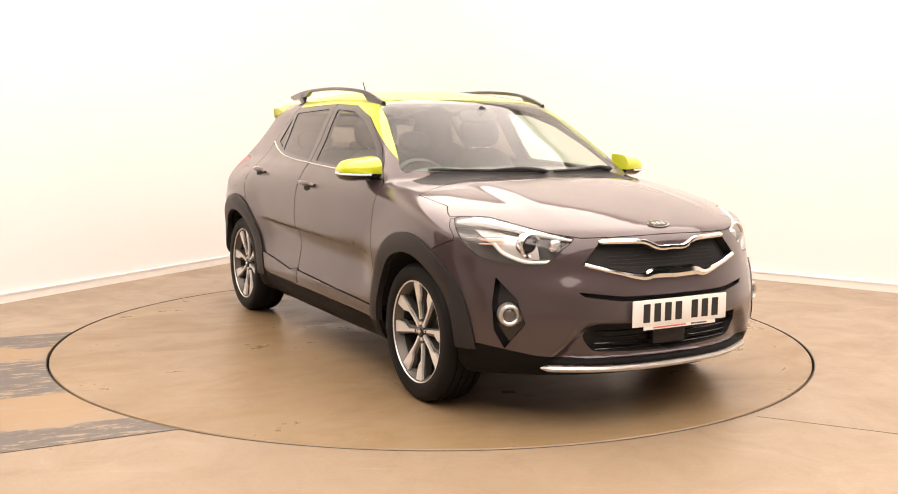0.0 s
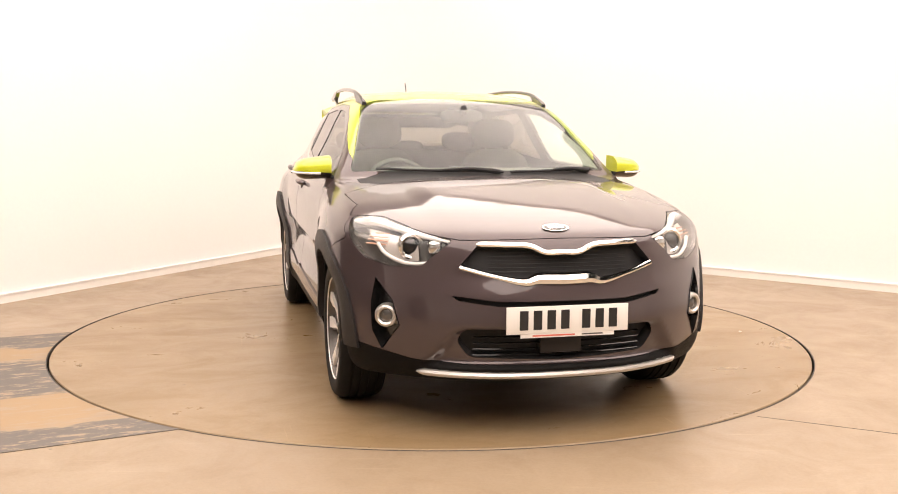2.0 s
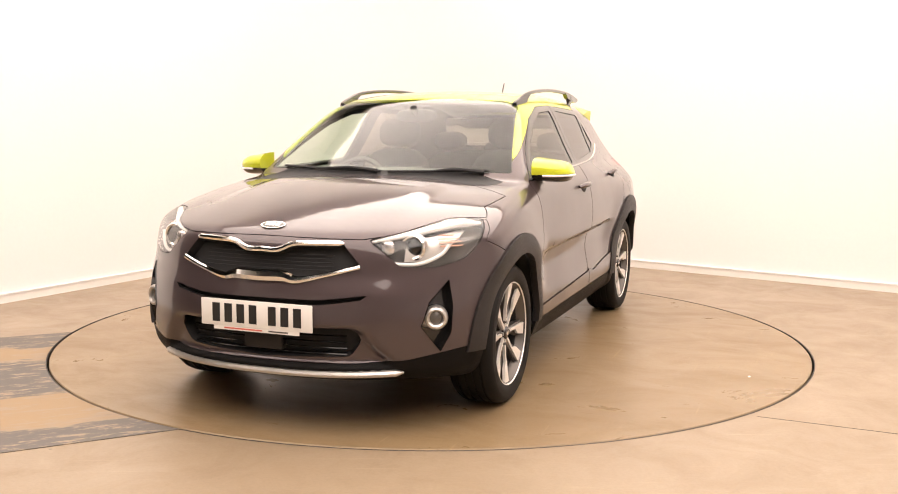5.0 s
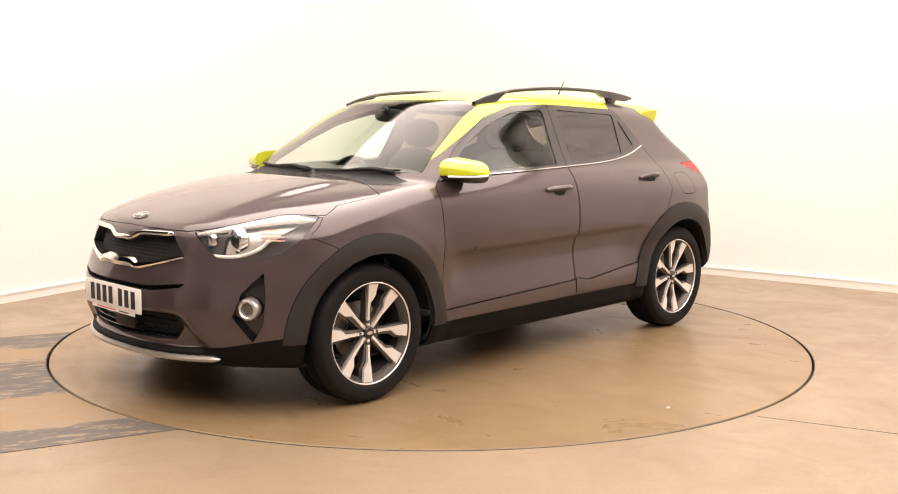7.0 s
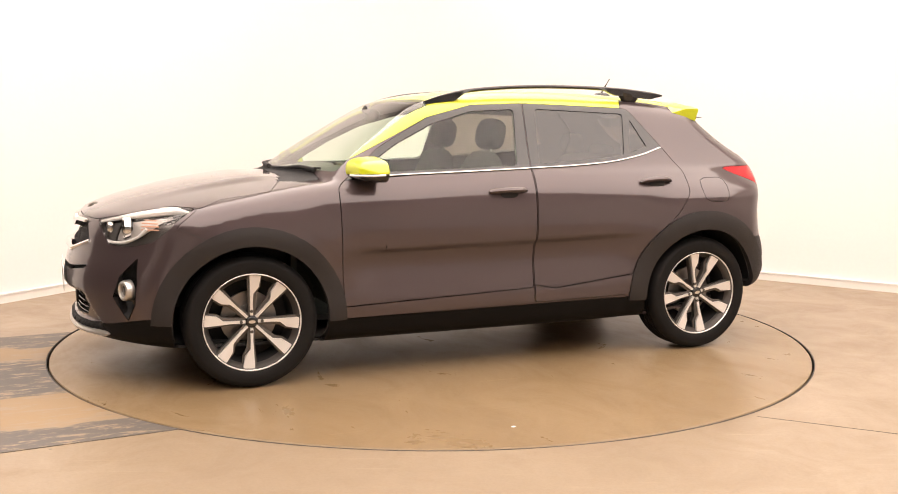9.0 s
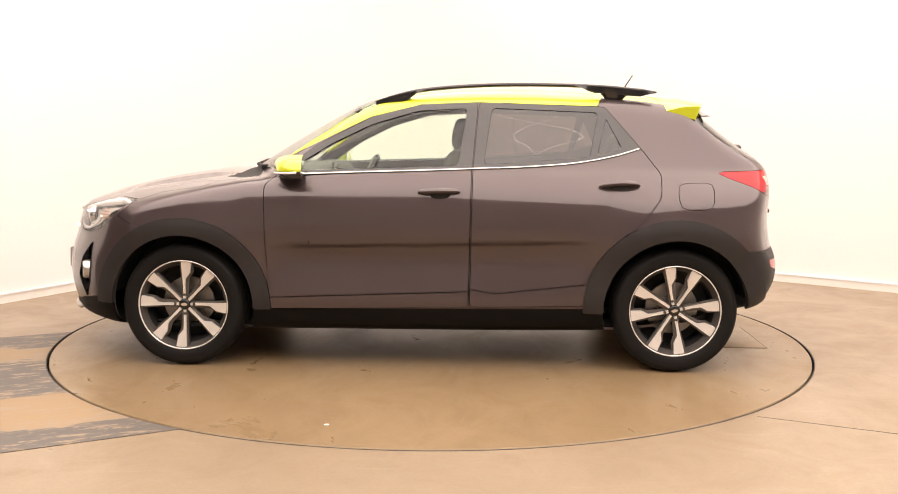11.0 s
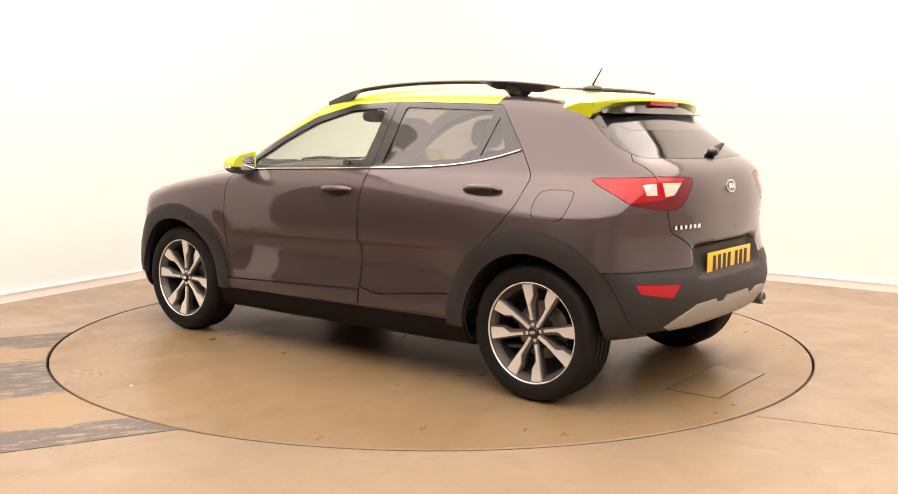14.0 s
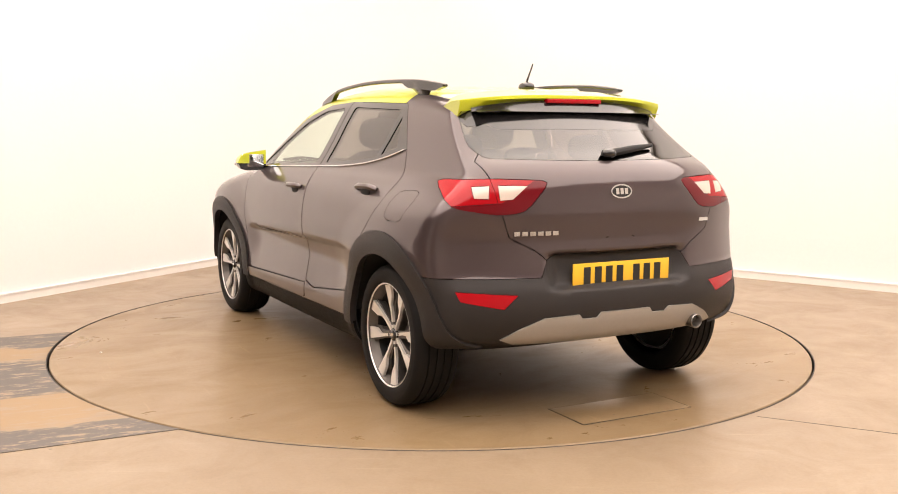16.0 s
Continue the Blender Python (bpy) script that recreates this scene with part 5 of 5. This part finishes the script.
# number plates, badges, lettering bars
def number_plate(centre, facing, material, name):
    """Plate with unreadable plain bars; facing 1: to the front, -1: to the rear."""
    pl = new(name)
    pl.parent = car
    pl.matrix_basis = Matrix.Translation(centre) @ pose(0, 0, 0, 90, 0, 90 * facing)
    w, h = 0.26, 0.0555
    part("plate", box((-w, -h, -0.003), (w, h, 0.003), 0.002), material, pl)
    x = -0.205
    for k in range(7):
        part("plain_bar", box((x, -0.039, 0.0031), (x + 0.036, 0.039, 0.0042)), M_INK, pl, smooth=0)
        x += 0.058 + (0.032 if k == 3 else 0)
    part("dealer_strip", box((-0.20, -h - 0.016, -0.002), (0.20, -h - 0.0005, 0.002)), M_PLATEW, pl, "white strip below the plate", smooth=0)
    part("plain_bar", box((-0.15, -h - 0.011, 0.0021), (0.03, -h - 0.005, 0.0028)), M_PRINT, pl, smooth=0)
    part("plain_bar", box((0.06, -h - 0.011, 0.0021), (0.15, -h - 0.005, 0.0028)), M_RIMDARK, pl, smooth=0)
    return pl


number_plate((2.102, 0.005, 0.491), 1, M_PLATEW, "front_plate")
number_plate((-1.862, -0.013, 0.628), -1, M_PLATEY, "rear_plate")


def badge(place, normal, w, h):
    b = new("badge")
    b.parent = car
    q = normal.to_track_quat("Z", "Y").to_matrix().to_4x4()
    b.matrix_basis = Matrix.Translation(place) @ q
    oval = lambda a, c: [(a * math.cos(k * math.tau / 36), c * math.sin(k * math.tau / 36)) for k in range(36)]
    part("rim", prism(oval(w, h), 0.003), M_CHROME, b, "chrome oval rim")
    part("field", prism(oval(w * 0.88, h * 0.80), 0.0040), M_GLOSSBLACK, b, "dark oval field")
    for k in (-1, 0, 1):
        part("mark", box((k * w * 0.42 - w * 0.15, -h * 0.42, 0.0041), (k * w * 0.42 + w * 0.15, h * 0.42, 0.0055)), M_CHROME, b, "plain silver mark", smooth=0)


p, n = on_body(y=0.0, z=0.842, view="front", lift=0.002)
badge(p, n, 0.058, 0.030)
p, n = on_body(y=0.0, z=0.985, view="rear", lift=0.002)
badge(p, n, 0.056, 0.031)
for k in range(6):
    p, n = on_body(y=0.50 - 0.034 * k, z=0.818, view="rear", lift=0.003)
    part("plain_bar", box((-0.002, -0.014, -0.009), (0.001, 0.014, 0.009)), M_CHROME, car, "silver model mark bar", smooth=0).location = p
p, n = on_body(y=-0.50, z=0.845, view="rear", lift=0.003)
part("plain_bar", box((-0.002, -0.03, -0.008), (0.001, 0.03, 0.008)), M_CHROME, car, "silver model mark bar", smooth=0).location = p

# exhaust
part("exhaust_pipe", lathe([(0.026, 0.10), (0.030, 0.09), (0.033, 0.0), (0.030, -0.003), (0.027, 0.003), (0.027, 0.09)], 24, "x"), M_DISC, car, "steel exhaust tip").location = (-1.885, -0.43, 0.385)

# ---------------------------------------------------------------- cabin
def seat(x, y, wide, group):
    """Front seat: cushion, leaning backrest, headrest on posts."""
    st = new("seat")
    st.parent = car
    part("cushion", blob(0.26, wide, 0.10, pose(x + 0.16, y, 0.50, 0, -6, 0), 3.5), M_CLOTH, st)
    part("backrest", blob(0.075, wide * 0.98, 0.33, pose(x - 0.14, y, 0.80, 0, -14, 0), 3.2), M_CLOTH, st)
    part("headrest", blob(0.055, 0.135, 0.088, pose(x - 0.245, y, 1.215, 0, -10, 0), 3.0), M_CLOTH, st)
    bm = bmesh.new()
    for k in (-1, 1):
        add_tube(bm, [(x - 0.22, y + 0.05 * k, 1.08), (x - 0.24, y + 0.05 * k, 1.18)], 0.007, 8)
    part("post", bm, M_CHROME, st)


seat(0.08, 0.36, 0.25, "front seats")
seat(0.08, -0.36, 0.25, "front seats")
bench = new("rear_bench")
bench.parent = car
part("cushion", blob(0.25, 0.58, 0.10, pose(-0.72, 0, 0.52, 0, -5, 0), 4.5), M_CLOTH, bench)
part("backrest", blob(0.075, 0.58, 0.30, pose(-1.02, 0, 0.80, 0, -16, 0), 4.5), M_CLOTH, bench)
for y in (-0.38, 0.0, 0.38):
    part("headrest", blob(0.045, 0.12, 0.065 if y else 0.045, pose(-1.10, y, 1.155 if y else 1.11, 0, -10, 0), 3.0), M_CLOTH, bench)
dash = new("dashboard")
dash.parent = car
part("top", blob(0.27, 0.70, 0.13, pose(0.84, 0, 0.895, 0, 8, 0), 4.0), M_DASH, dash)
part("cowling", blob(0.12, 0.19, 0.06, pose(0.66, -0.36, 0.985), 2.6), M_DASH, dash)
part("screen", box((0.585, -0.11, 0.93), (0.605, 0.11, 1.045), 0.006, pose(0, 0, 0)), M_GLOSSBLACK, dash, "black display")
wheelset = new("steering_wheel")
wheelset.parent = car
wheelset.matrix_basis = pose(0.46, -0.36, 0.90, 0, -24, 0)
part("rim", tube([(0, 0.185 * math.cos(k * math.tau / 40), 0.185 * math.sin(k * math.tau / 40)) for k in range(40)], 0.016, 10, 1.0, True), M_GLOSSBLACK, wheelset)
part("hub", blob(0.035, 0.075, 0.06, pose(0.02, 0, 0), 2.6), M_DASH, wheelset)
bm = bmesh.new()
for a in (0, 180, 270):
    add_tube(bm, [(0.015, 0, 0), (0.0, 0.18 * math.cos(radians(a)), 0.18 * math.sin(radians(a)))], 0.014, 8)
part("spoke", bm, M_DASH, wheelset)
rv = new("rear_view_mirror")
rv.parent = car
part("housing", blob(0.022, 0.12, 0.036, pose(0.42, 0.0, 1.315), 3.0), M_BLACK, rv)
part("stem", tube([(0.43, 0, 1.33), (0.47, 0, 1.355)], 0.02, 8), M_BLACK, rv)
part("cabin_floor", box((-1.45, -0.62, 0.27), (1.15, 0.62, 0.30)), M_LINING, car, smooth=0)
part("bulkhead", box((1.02, -0.66, 0.28), (1.05, 0.66, 0.96)), M_LINING, car, smooth=0)
part("parcel_shelf", box((-1.62, -0.60, 0.98), (-1.14, 0.60, 1.00), 0.004), M_LINING, car)

# small things on the table and the floor
part("hatch_cover", box((-0.130, -0.295, 0.0022), (0.130, 0.295, 0.0045), 0.001, pose(HATCH[0], HATCH[1], 0, 0, 0, HATCH[2])), M_TABLE, table, "square steel hatch cover in the table")
bm = bmesh.new()
for sx, sy, wx, wy in ((0, 0.299, 0.135, 0.003), (0, -0.299, 0.135, 0.003), (0.133, 0, 0.003, 0.296), (-0.133, 0, 0.003, 0.296)):
    add_box(bm, (sx - wx, sy - wy, 0.0021), (sx + wx, sy + wy, 0.0027), 0, pose(HATCH[0], HATCH[1], 0, 0, 0, HATCH[2]))
part("hatch_joint", bm, M_PIT, table, "dark joint round the hatch", smooth=0)
part("paint_chip", blob(0.012, 0.007, 0.003, pose(0.356, 1.883, 0.004), 2.2, 10, 6), M_PLATEW, table, "small white paint chip")
jd = Vector((0.54, -0.25, 0)).normalized()
ja = math.degrees(math.atan2(jd.y, jd.x))
tagged(finish("floor_joint", box((0.03, -0.0025, -0.01), (7.0, 0.0025, 0.0008), 0, pose(1.43, -1.68, 0, 0, 0, ja)), M_STEEL, smooth=0), "fine dark joint in the painted floor", "floor joint", kind="structure")


def motions():
    """The table turns and carries the car round with it."""
    ox, oy = CAR_OFF
    walk(table, [(t, pose(0, 0, 0, 0, 0, a)) for t, a in TURN])
    walk(car, [(t, pose(ox * math.cos(radians(a)) - oy * math.sin(radians(a)), ox * math.sin(radians(a)) + oy * math.cos(radians(a)), 0.002, 0, 0, a)) for t, a in TURN])


motions()
